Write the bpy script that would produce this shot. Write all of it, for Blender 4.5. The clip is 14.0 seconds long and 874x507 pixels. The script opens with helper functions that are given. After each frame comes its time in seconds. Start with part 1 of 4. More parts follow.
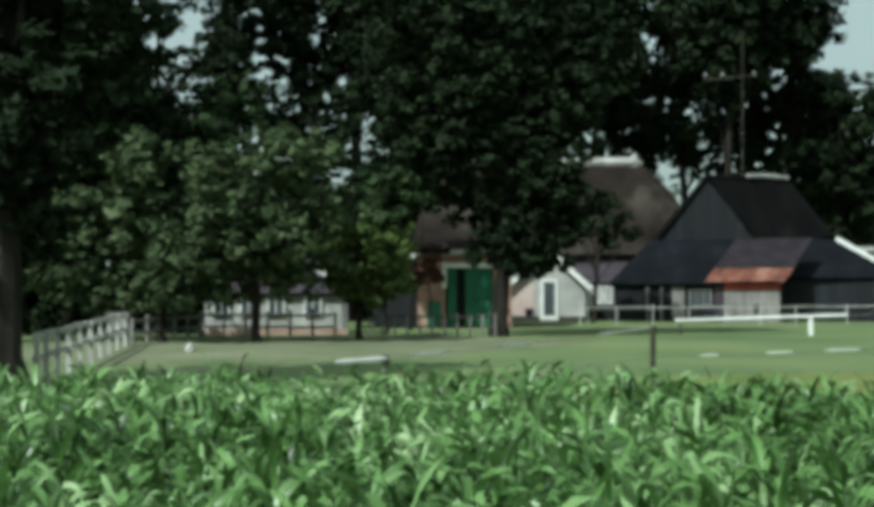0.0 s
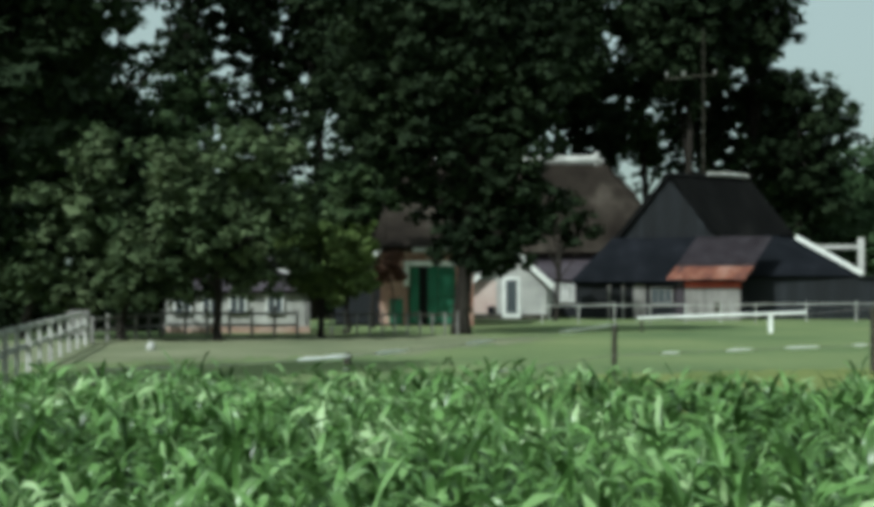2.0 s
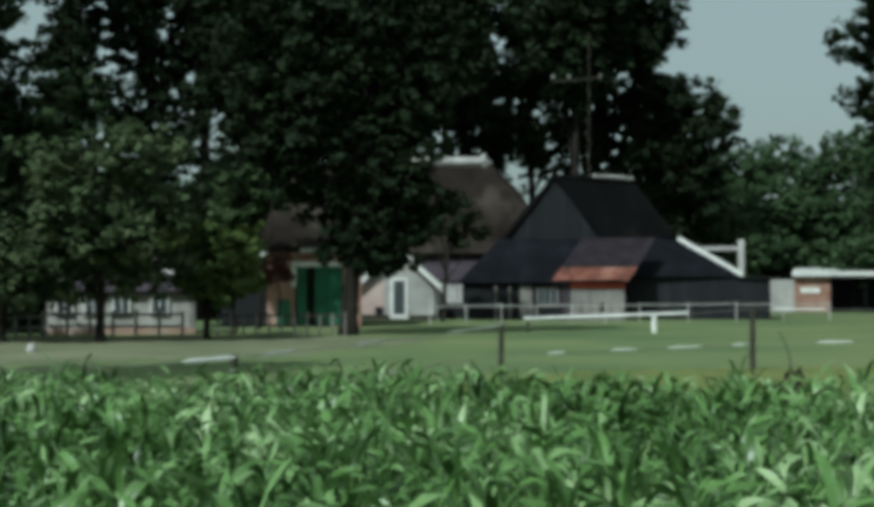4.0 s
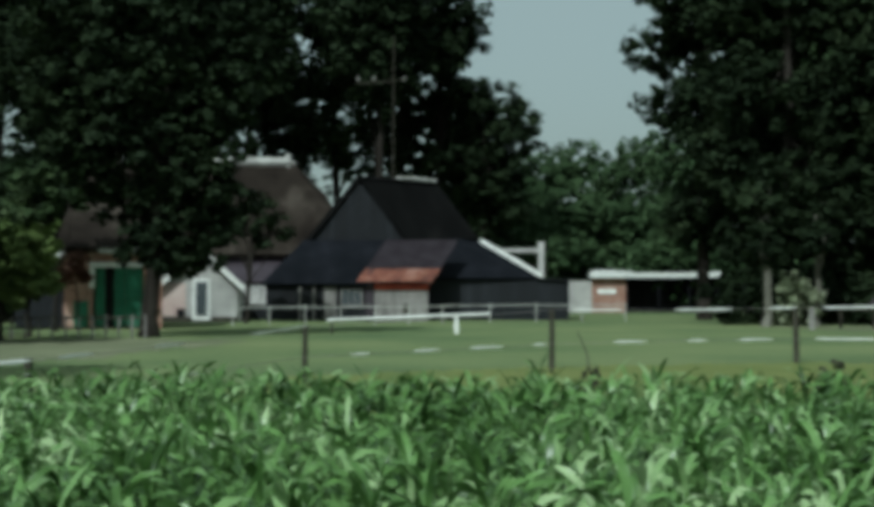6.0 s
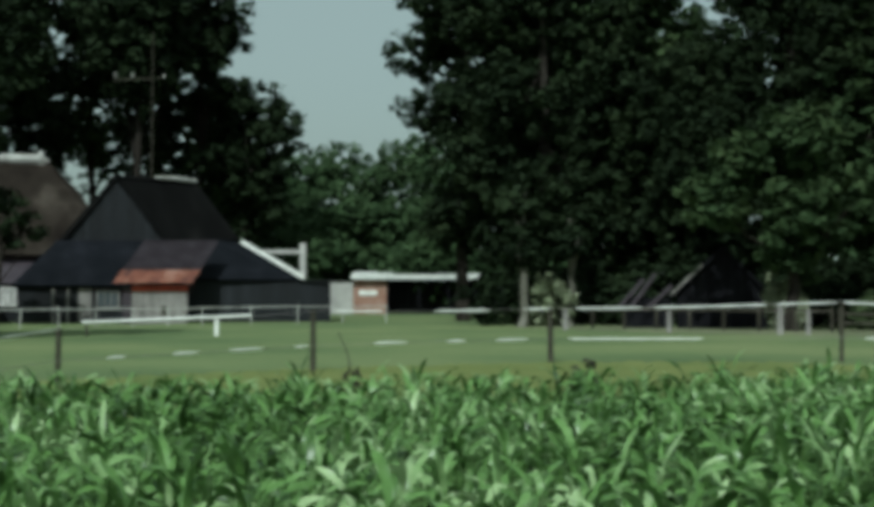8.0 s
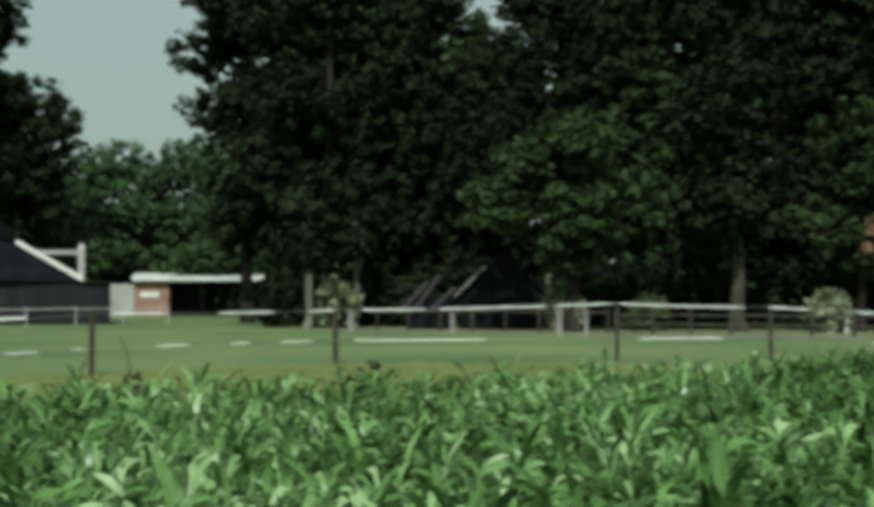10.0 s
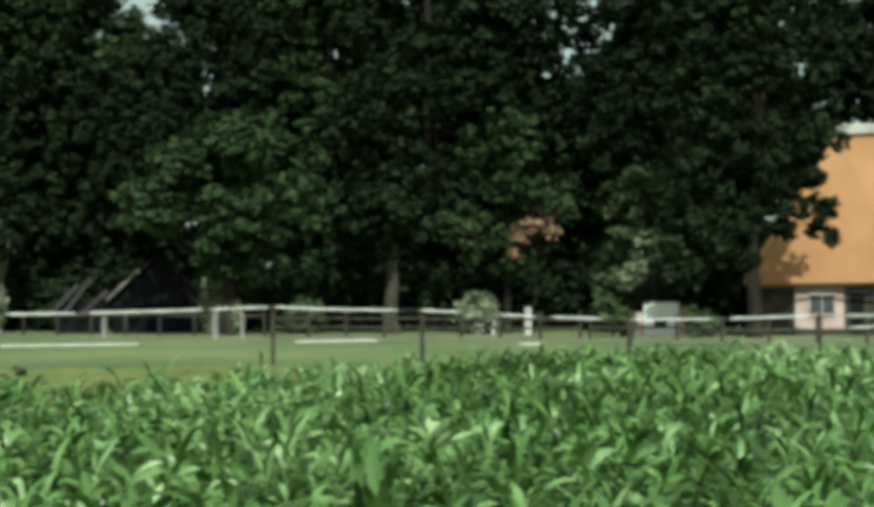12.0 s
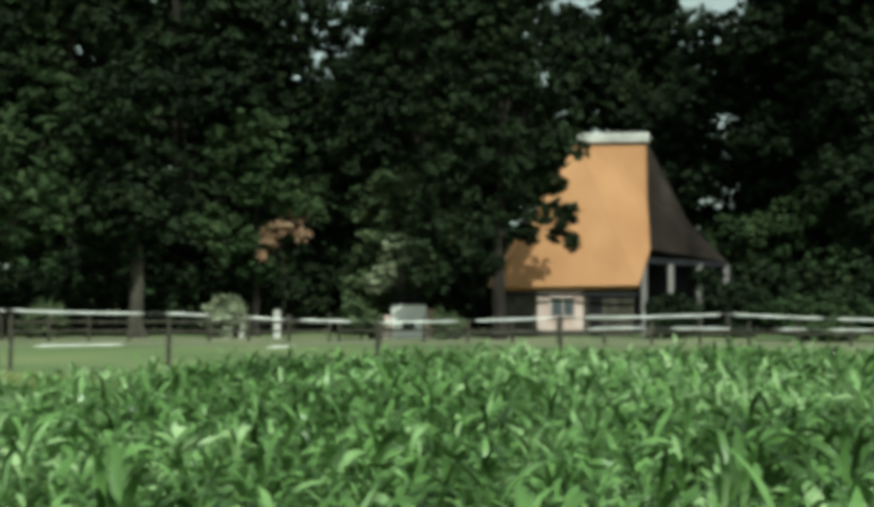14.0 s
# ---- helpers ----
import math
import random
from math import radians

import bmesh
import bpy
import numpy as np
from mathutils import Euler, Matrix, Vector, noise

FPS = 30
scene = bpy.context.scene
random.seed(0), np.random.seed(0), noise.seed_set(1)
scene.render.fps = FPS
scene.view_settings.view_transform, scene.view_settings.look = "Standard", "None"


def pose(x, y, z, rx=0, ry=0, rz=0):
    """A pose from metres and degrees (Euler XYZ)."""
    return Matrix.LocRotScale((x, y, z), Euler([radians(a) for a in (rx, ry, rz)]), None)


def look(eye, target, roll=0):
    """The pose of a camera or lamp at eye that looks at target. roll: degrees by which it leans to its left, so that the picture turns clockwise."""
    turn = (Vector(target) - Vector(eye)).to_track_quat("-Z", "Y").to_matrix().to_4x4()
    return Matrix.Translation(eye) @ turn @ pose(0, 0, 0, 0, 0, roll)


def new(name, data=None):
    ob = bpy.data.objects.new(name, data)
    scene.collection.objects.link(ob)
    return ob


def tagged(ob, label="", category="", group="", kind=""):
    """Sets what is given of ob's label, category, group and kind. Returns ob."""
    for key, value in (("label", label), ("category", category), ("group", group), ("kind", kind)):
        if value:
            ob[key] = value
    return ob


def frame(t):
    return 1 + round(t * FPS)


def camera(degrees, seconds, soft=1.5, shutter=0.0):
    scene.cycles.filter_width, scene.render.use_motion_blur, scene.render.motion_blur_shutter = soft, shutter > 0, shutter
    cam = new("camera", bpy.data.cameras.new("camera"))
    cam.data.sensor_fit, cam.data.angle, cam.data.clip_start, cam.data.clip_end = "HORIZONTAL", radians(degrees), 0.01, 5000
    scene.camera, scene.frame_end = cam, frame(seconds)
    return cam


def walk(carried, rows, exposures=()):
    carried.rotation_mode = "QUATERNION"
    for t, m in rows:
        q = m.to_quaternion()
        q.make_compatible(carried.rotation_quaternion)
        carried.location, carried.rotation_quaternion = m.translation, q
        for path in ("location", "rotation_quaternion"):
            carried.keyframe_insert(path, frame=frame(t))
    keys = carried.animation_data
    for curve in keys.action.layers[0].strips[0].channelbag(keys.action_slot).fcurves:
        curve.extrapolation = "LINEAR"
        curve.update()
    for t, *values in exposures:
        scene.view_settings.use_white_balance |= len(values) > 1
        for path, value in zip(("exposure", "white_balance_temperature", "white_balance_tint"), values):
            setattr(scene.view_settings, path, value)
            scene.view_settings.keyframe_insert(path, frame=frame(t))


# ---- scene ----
# The camera stands on a tripod at the edge of a maize field and pans to the right.
EYE = 1.9
cam = camera(35.0, 14.0, soft=5.4, shutter=0.5)
# seconds, bearing to the right of north (y), upward tilt
PAN = [
    (0.0, 0.000, 1.435), (0.5, 0.005, 1.400), (1.0, 0.133, 1.411), (1.5, 0.502, 1.409), (2.0, 1.554, 1.348),
    (2.2, 1.920, 1.350), (4.3, 7.136, 1.375), (4.5, 7.833, 1.375), (5.0, 9.963, 1.420), (5.5, 11.728, 1.393),
    (6.0, 14.274, 1.432), (6.5, 16.452, 1.449), (7.0, 18.464, 1.454), (7.5, 21.319, 1.460), (8.0, 24.107, 1.495),
    (8.2, 24.860, 1.495), (10.3, 35.142, 1.610), (10.5, 36.776, 1.640), (11.0, 40.752, 1.648), (11.5, 43.948, 1.681),
    (12.0, 47.093, 1.706), (12.5, 49.072, 1.750), (13.0, 52.761, 1.780), (13.5, 54.993, 1.802), (14.0, 57.431, 1.822),
]


def sight(az, tilt):
    a, b = radians(az), radians(tilt)
    return (math.sin(a) * math.cos(b), math.cos(a) * math.cos(b), EYE + math.sin(b))


walk(cam, [(t, look((0, 0, EYE), sight(az, tilt))) for t, az, tilt in PAN],
     exposures=[(0.0, 0.26, 5540, -4.0), (2.2, 0.20, 5540, -4.0), (4.5, -0.25, 5400, -3.0), (8.2, -0.20, 5520, -6.0), (10.5, 0.06, 5900, -7.0), (11.0, 0.22, 5930, -7.0), (12.0, 0.30, 5930, -8.0), (14.0, 0.28, 5880, -8.0)])

# ---- world and sun ----
SUN_AZ, SUN_EL = -138.0, 46.0      # the sun stands behind the camera's left shoulder
world = bpy.data.worlds.new("sky")
world.use_nodes = True
scene.world = world
wn = world.node_tree.nodes
sky = wn.new("ShaderNodeTexSky")
sky.sky_type, sky.sun_disc = "NISHITA", False
sky.sun_elevation, sky.sun_rotation = radians(SUN_EL), radians(SUN_AZ)
sky.air_density, sky.dust_density, sky.ozone_density = 1.0, 5.0, 0.8
wn["Background"].inputs[1].default_value = 0.102
haze = wn.new("ShaderNodeHueSaturation")
haze.inputs["Saturation"].default_value = 0.62
world.node_tree.links.new(sky.outputs[0], haze.inputs["Color"])
veil = wn.new("ShaderNodeMix")          # thin bright summer haze over the blue
veil.data_type, veil.inputs["Factor"].default_value = "RGBA", 0.6
veil_in = [s for s in veil.inputs if s.type == "RGBA"]
veil_in[1].default_value = (5.1, 5.5, 4.55, 1)
world.node_tree.links.new(haze.outputs[0], veil_in[0])
world.node_tree.links.new([s for s in veil.outputs if s.type == "RGBA"][0], wn["Background"].inputs[0])
sun = new("sun", bpy.data.lights.new("sun", "SUN"))
sun.data.energy, sun.data.angle, sun.data.color = 3.6, radians(0.6), (1.0, 0.94, 0.84)
sun.matrix_world = look((math.sin(radians(SUN_AZ)) * 60, math.cos(radians(SUN_AZ)) * 60, 60 * math.tan(radians(SUN_EL))), (0, 0, 0))


# ---- materials ----
def material(name, tones, rough=0.8, scale=6.0, fine=60.0, bump=0.3, metal=0.0, stretch=(1, 1, 1), island=0.0, through_light=0.0, piece=0.0):
    """Noise at two scales between the given tones; island and piece vary single islands and single objects."""
    m = bpy.data.materials.new(name)
    m.use_nodes = True
    n, l = m.node_tree.nodes, m.node_tree.links
    b = n["Principled BSDF"]
    b.inputs["Roughness"].default_value, b.inputs["Metallic"].default_value = rough, metal
    b.inputs["Specular IOR Level"].default_value = 0.3 if rough < 0.8 else 0.08
    co, mp = n.new("ShaderNodeTexCoord"), n.new("ShaderNodeMapping")
    mp.inputs["Scale"].default_value = stretch
    l.new(co.outputs["Object"], mp.inputs[0])
    big, small = n.new("ShaderNodeTexNoise"), n.new("ShaderNodeTexNoise")
    for node, s in ((big, scale), (small, fine)):
        node.inputs["Scale"].default_value, node.inputs["Detail"].default_value = s, 5
        l.new(mp.outputs[0], node.inputs["Vector"])
    mix = n.new("ShaderNodeMath")
    mix.operation = "MULTIPLY_ADD"
    l.new(small.outputs[0], mix.inputs[0])
    mix.inputs[1].default_value = 0.45
    half = n.new("ShaderNodeMath")
    half.operation = "MULTIPLY_ADD"
    l.new(big.outputs[0], half.inputs[0])
    half.inputs[1].default_value, half.inputs[2].default_value = 1.5, -0.5
    l.new(half.outputs[0], mix.inputs[2])
    value = mix.outputs[0]
    for amount, node, socket in ((island, "ShaderNodeNewGeometry", "Random Per Island"), (piece, "ShaderNodeObjectInfo", "Random")):
        if amount:
            src, add, shift = n.new(node), n.new("ShaderNodeMath"), n.new("ShaderNodeMath")
            shift.operation, add.operation = "MULTIPLY_ADD", "ADD"
            l.new(src.outputs[socket], shift.inputs[0])
            shift.inputs[1].default_value, shift.inputs[2].default_value = amount, -amount / 2
            l.new(value, add.inputs[0])
            l.new(shift.outputs[0], add.inputs[1])
            value = add.outputs[0]
    ramp = n.new("ShaderNodeValToRGB")
    while len(ramp.color_ramp.elements) < len(tones):
        ramp.color_ramp.elements.new(0.5)
    for i, tone in enumerate(tones):
        ramp.color_ramp.elements[i].position = 0.15 + 0.8 * i / (len(tones) - 1)
        ramp.color_ramp.elements[i].color = (*tone, 1)
    l.new(value, ramp.inputs[0])
    l.new(ramp.outputs[0], b.inputs["Base Color"])
    if bump:
        bp = n.new("ShaderNodeBump")
        bp.inputs["Strength"].default_value, bp.inputs["Distance"].default_value = bump, 0.04
        l.new(mix.outputs[0], bp.inputs["Height"])
        l.new(bp.outputs[0], b.inputs["Normal"])
    if through_light:
        tr, mx = n.new("ShaderNodeBsdfTranslucent"), n.new("ShaderNodeMixShader")
        l.new(ramp.outputs[0], tr.inputs[0])
        mx.inputs[0].default_value = through_light
        l.new(b.outputs[0], mx.inputs[1])
        l.new(tr.outputs[0], mx.inputs[2])
        l.new(mx.outputs[0], n["Material Output"].inputs[0])
    return m


def leafy(name, tones, rough=0.75):
    m = material(name, tones, rough, 0.35, 3.0, 0.0, island=0.3, through_light=0.12)
    m.node_tree.nodes["Principled BSDF"].inputs["Specular IOR Level"].default_value = 0.12
    return m


M_GRASS = material("pasture", [(0.09, 0.130, 0.060), (0.150, 0.188, 0.084), (0.222, 0.240, 0.118)], 0.9, 0.12, 2.5, 0.4)
M_TRACK = material("farm_track", [(0.120, 0.138, 0.080), (0.175, 0.186, 0.112), (0.240, 0.240, 0.158)], 0.95, 0.25, 4.0, 0.4)
M_SOIL = material("soil", [(0.04, 0.032, 0.022), (0.075, 0.06, 0.042)], 0.95, 1.5, 20, 0.6)
M_MAIZE = material("maize", [(0.034, 0.072, 0.013), (0.155, 0.283, 0.078), (0.42, 0.54, 0.285)], 0.34, 0.5, 7.0, 0.15, island=0.55, through_light=0.25)
M_MAIZE.node_tree.nodes["Principled BSDF"].inputs["Specular IOR Level"].default_value = 0.42   # waxy leaves
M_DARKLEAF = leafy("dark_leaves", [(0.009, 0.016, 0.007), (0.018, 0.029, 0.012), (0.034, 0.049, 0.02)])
M_LEAF = leafy("leaves", [(0.022, 0.04, 0.016), (0.042, 0.067, 0.026), (0.073, 0.1, 0.042)])
M_PALELEAF = leafy("grey_green_leaves", [(0.04, 0.062, 0.026), (0.08, 0.108, 0.05), (0.15, 0.18, 0.095)])
M_BLOOM = leafy("pale_blossom_leaves", [(0.12, 0.15, 0.08), (0.28, 0.31, 0.2), (0.5, 0.52, 0.42)])
M_COPPER = leafy("copper_leaves", [(0.18, 0.10, 0.06), (0.40, 0.26, 0.17), (0.55, 0.42, 0.32)])
M_RUSTLEAF = leafy("red_brown_leaves", [(0.05, 0.025, 0.018), (0.13, 0.06, 0.04), (0.22, 0.12, 0.08)])
M_DRY = material("dry_grass", [(0.165, 0.205, 0.07), (0.22, 0.248, 0.088), (0.275, 0.285, 0.11)], 0.9, 0.5, 5, 0, island=0.5, through_light=0.25)
M_YELLOWLEAF = leafy("yellow_green_leaves", [(0.06, 0.09, 0.025), (0.11, 0.15, 0.045), (0.18, 0.21, 0.08)])
M_FARLEAF = leafy("wood_leaves", [(0.04, 0.07, 0.03), (0.06, 0.098, 0.042), (0.09, 0.135, 0.06)])
M_BARK = material("bark", [(0.014, 0.012, 0.010), (0.030, 0.026, 0.022), (0.065, 0.058, 0.05)], 0.95, 3, 25, 0.8, stretch=(1, 1, 0.25))
M_GREYBARK = material("grey_bark", [(0.09, 0.085, 0.07), (0.15, 0.145, 0.12), (0.24, 0.23, 0.2)], 0.95, 2, 25, 0.7, stretch=(1, 1, 0.25))
# grey-brown thatch, its tones darkened in place of tree shade on the farmhouse
M_THATCH = material("shaded_thatch", [(0.008, 0.006, 0.005), (0.025, 0.020, 0.016), (0.082, 0.069, 0.057)], 0.95, 0.5, 14, 0.9, stretch=(1, 1, 0.3))
M_DARKTHATCH = material("dark_thatch", [(0.003, 0.003, 0.003), (0.006, 0.006, 0.006), (0.016, 0.015, 0.014)], 0.95, 0.7, 25, 0.6, stretch=(1, 1, 0.3))
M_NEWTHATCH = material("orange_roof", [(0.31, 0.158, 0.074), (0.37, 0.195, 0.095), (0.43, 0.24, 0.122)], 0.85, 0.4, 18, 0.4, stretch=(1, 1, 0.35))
M_CAP = material("pale_ridge", [(0.3, 0.29, 0.27), (0.45, 0.445, 0.42), (0.62, 0.61, 0.58)], 0.8, 1.2, 15, 0.3)
M_TAR = material("tarred_boards", [(0.005, 0.0055, 0.007), (0.010, 0.0115, 0.0145), (0.021, 0.023, 0.028)], 0.75, 0.8, 14, 0.4, stretch=(2, 2, 0.2), piece=0.35)
M_SLATE = material("blue_black_roof", [(0.004, 0.005, 0.007), (0.0075, 0.0085, 0.0115), (0.017, 0.018, 0.024)], 0.85, 0.8, 12, 0.3)
M_PURPLE = material("purple_grey_tiles", [(0.035, 0.027, 0.034), (0.057, 0.046, 0.056), (0.09, 0.077, 0.09)], 0.75, 1.0, 14, 0.4, piece=0.3)
M_RUST = material("rusted_sheet", [(0.10, 0.065, 0.065), (0.36, 0.14, 0.095), (0.62, 0.40, 0.32)], 0.7, 0.9, 9, 0.3, piece=0.4)
M_REDPAINT = material("red_painted_board", [(0.22, 0.035, 0.02), (0.34, 0.06, 0.035), (0.42, 0.10, 0.06)], 0.7, 1.5, 14, 0.2)
M_PALEPOST = material("bleached_wood", [(0.30, 0.29, 0.27), (0.45, 0.44, 0.41), (0.58, 0.57, 0.54)], 0.85, 2, 22, 0.4, stretch=(1, 1, 0.3))
# near-black boards; on the dark shed and cart shed the tone includes shade
M_BLACK = material("black_boards_and_shade", [(0.004, 0.004, 0.005), (0.008, 0.008, 0.010), (0.016, 0.016, 0.018)], 0.85, 1.5, 14, 0.3, stretch=(2, 2, 0.2))
M_BRICK = material("weathered_brick", [(0.26, 0.14, 0.105), (0.37, 0.24, 0.19), (0.46, 0.35, 0.295)], 0.9, 1.2, 20, 0.4, piece=0.5)
M_PINK = material("pink_render", [(0.46, 0.33, 0.3), (0.58, 0.46, 0.42), (0.66, 0.57, 0.53)], 0.9, 0.8, 14, 0.3)
M_WHITE = material("white_paint", [(0.6, 0.6, 0.57), (0.76, 0.76, 0.73), (0.84, 0.84, 0.81)], 0.6, 1.5, 18, 0.2)
M_PLASTER = material("grey_white_plaster", [(0.30, 0.295, 0.285), (0.43, 0.42, 0.40), (0.54, 0.53, 0.51)], 0.9, 0.8, 12, 0.3)
M_GREEN = material("green_paint", [(0.02, 0.09, 0.05), (0.03, 0.135, 0.075), (0.05, 0.18, 0.105)], 0.55, 1.2, 14, 0.2, piece=0.25)
# near-black colour in openings stands in for unlit interiors
M_DARK = material("dark_inside", [(0.01, 0.01, 0.01), (0.02, 0.02, 0.022)], 0.9, 2, 10, 0)
M_WOOD = material("grey_wood", [(0.13, 0.12, 0.115), (0.24, 0.225, 0.215), (0.36, 0.345, 0.33)], 0.9, 2, 22, 0.5, stretch=(1, 1, 0.3))
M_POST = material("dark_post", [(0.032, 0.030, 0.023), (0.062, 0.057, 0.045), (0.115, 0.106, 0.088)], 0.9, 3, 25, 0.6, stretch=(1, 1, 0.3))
M_TAPE = material("white_tape", [(0.7, 0.7, 0.68), (0.85, 0.85, 0.84)], 0.5, 2, 20, 0)
M_GLASS = material("window_glass", [(0.05, 0.06, 0.07), (0.09, 0.1, 0.11)], 0.06, 1, 4, 0)
M_GLASS.node_tree.nodes["Principled BSDF"].inputs["Specular IOR Level"].default_value = 0.8
M_TIN = material("pale_roof_sheet", [(0.5, 0.51, 0.49), (0.64, 0.65, 0.62), (0.75, 0.75, 0.72)], 0.5, 0.8, 8, 0.2, piece=0.3)


# ---- building blocks ----
def at(az, d):
    return d * math.sin(radians(az)), d * math.cos(radians(az))


def place(az, d, turn=0.0, z=0.0):
    """A frame that stands at bearing az, d metres off: local x to the right, y away from the camera."""
    x, y = at(az, d)
    return pose(x, y, z, 0, 0, -az + turn)


def part(name, bm, mat, parent, label=""):
    me = bpy.data.meshes.new(name)
    bmesh.ops.recalc_face_normals(bm, faces=bm.faces[:])
    bm.to_mesh(me)
    bm.free()
    me.materials.append(mat)
    ob = new(name, me)
    if parent:
        ob.parent = parent
    if label:
        tagged(ob, label)
    return ob


def thing(name, m, label, category, group="", kind=""):
    ob = new(name)
    ob.matrix_world = m
    return tagged(ob, label, category, group, kind)


def box(x0, x1, y0, y1, z0, z1, bm=None, bevel=0.0):
    own = bm is None
    bm = bm or bmesh.new()
    v = [bm.verts.new(p) for p in ((x0, y0, z0), (x1, y0, z0), (x1, y1, z0), (x0, y1, z0), (x0, y0, z1), (x1, y0, z1), (x1, y1, z1), (x0, y1, z1))]
    for f in ((0, 3, 2, 1), (4, 5, 6, 7), (0, 1, 5, 4), (1, 2, 6, 5), (2, 3, 7, 6), (3, 0, 4, 7)):
        bm.faces.new([v[i] for i in f])
    if own and bevel:
        bmesh.ops.bevel(bm, geom=bm.edges[:], offset=bevel, segments=1, affect="EDGES")
    return bm


def slab(points, th, bm=None):
    """A plate with the given outline, th thick, below it (or behind it)."""
    bm = bm or bmesh.new()
    pts = [Vector(p) for p in points]
    nrm = Vector((0, 0, 0))
    for i in range(len(pts)):
        nrm += pts[i].cross(pts[(i + 1) % len(pts)])
    nrm.normalize()
    if nrm.z < -0.05:
        nrm = -nrm
    a, b = [bm.verts.new(p) for p in pts], [bm.verts.new(p - nrm * th) for p in pts]
    n = len(pts)
    bm.faces.new(a)
    bm.faces.new(b[::-1])
    for i in range(n):
        bm.faces.new((a[i], b[i], b[(i + 1) % n], a[(i + 1) % n]))
    return bm


def bar(p, q, w, h, bm=None):
    """A squared beam from p to q."""
    bm = bm or bmesh.new()
    p, q = Vector(p), Vector(q)
    d = (q - p).normalized()
    side = d.cross(Vector((0, 0, 1)))
    side = side.normalized() if side.length > 0.05 else Vector((1, 0, 0))
    up = side.cross(d)
    ring = [(-1, -1), (1, -1), (1, 1), (-1, 1)]
    a = [bm.verts.new(p + side * w / 2 * i + up * h / 2 * j) for i, j in ring]
    b = [bm.verts.new(q + side * w / 2 * i + up * h / 2 * j) for i, j in ring]
    bm.faces.new(a[::-1])
    bm.faces.new(b)
    for i in range(4):
        bm.faces.new((a[i], a[(i + 1) % 4], b[(i + 1) % 4], b[i]))
    return bm


def tube(points, radii, sides=8, bm=None):
    bm = bm or bmesh.new()
    pts = [Vector(p) for p in points]
    rings = []
    for i, p in enumerate(pts):
        d = (pts[min(i + 1, len(pts) - 1)] - pts[max(i - 1, 0)]).normalized()
        s = d.cross(Vector((0.3, 1, 0.1))).normalized()
        u = s.cross(d)
        rings.append([bm.verts.new(p + (s * math.cos(k * math.tau / sides) + u * math.sin(k * math.tau / sides)) * radii[i]) for k in range(sides)])
    for a, b in zip(rings, rings[1:]):
        for k in range(sides):
            bm.faces.new((a[k], a[(k + 1) % sides], b[(k + 1) % sides], b[k]))
    bm.faces.new(rings[0][::-1])
    bm.faces.new(rings[-1])
    return bm


def raw_mesh(name, verts, faces, mat, parent=None):
    """A mesh from arrays: verts (n, 3), faces (m, 4)."""
    me = bpy.data.meshes.new(name)
    me.vertices.add(len(verts))
    me.vertices.foreach_set("co", verts.astype(np.float32).ravel())
    me.loops.add(faces.size)
    me.loops.foreach_set("vertex_index", faces.astype(np.int32).ravel())
    me.polygons.add(len(faces))
    me.polygons.foreach_set("loop_start", np.arange(0, faces.size, faces.shape[1], dtype=np.int32))
    me.update(calc_edges=True)
    me.materials.append(mat)
    ob = new(name, me)
    if parent:
        ob.parent = parent
    return ob


# ---- ground ----
def ground():
    n = 90
    ax = np.sign(np.linspace(-1, 1, n)) * np.abs(np.linspace(-1, 1, n)) ** 2.6 * 1500
    gx, gy = np.meshgrid(ax, ax + 20)
    v = np.stack([gx.ravel(), gy.ravel(), np.zeros(n * n)], 1)
    i = np.arange(n * n).reshape(n, n)
    f = np.stack([i[:-1, :-1], i[:-1, 1:], i[1:, 1:], i[1:, :-1]], -1).reshape(-1, 4)
    return tagged(raw_mesh("ground", v, f, M_GRASS), "mown yellow-green pasture reaching to the farm and woods", "ground", kind="structure")


ground()


# ---- trees ----
rng = np.random.default_rng(7)


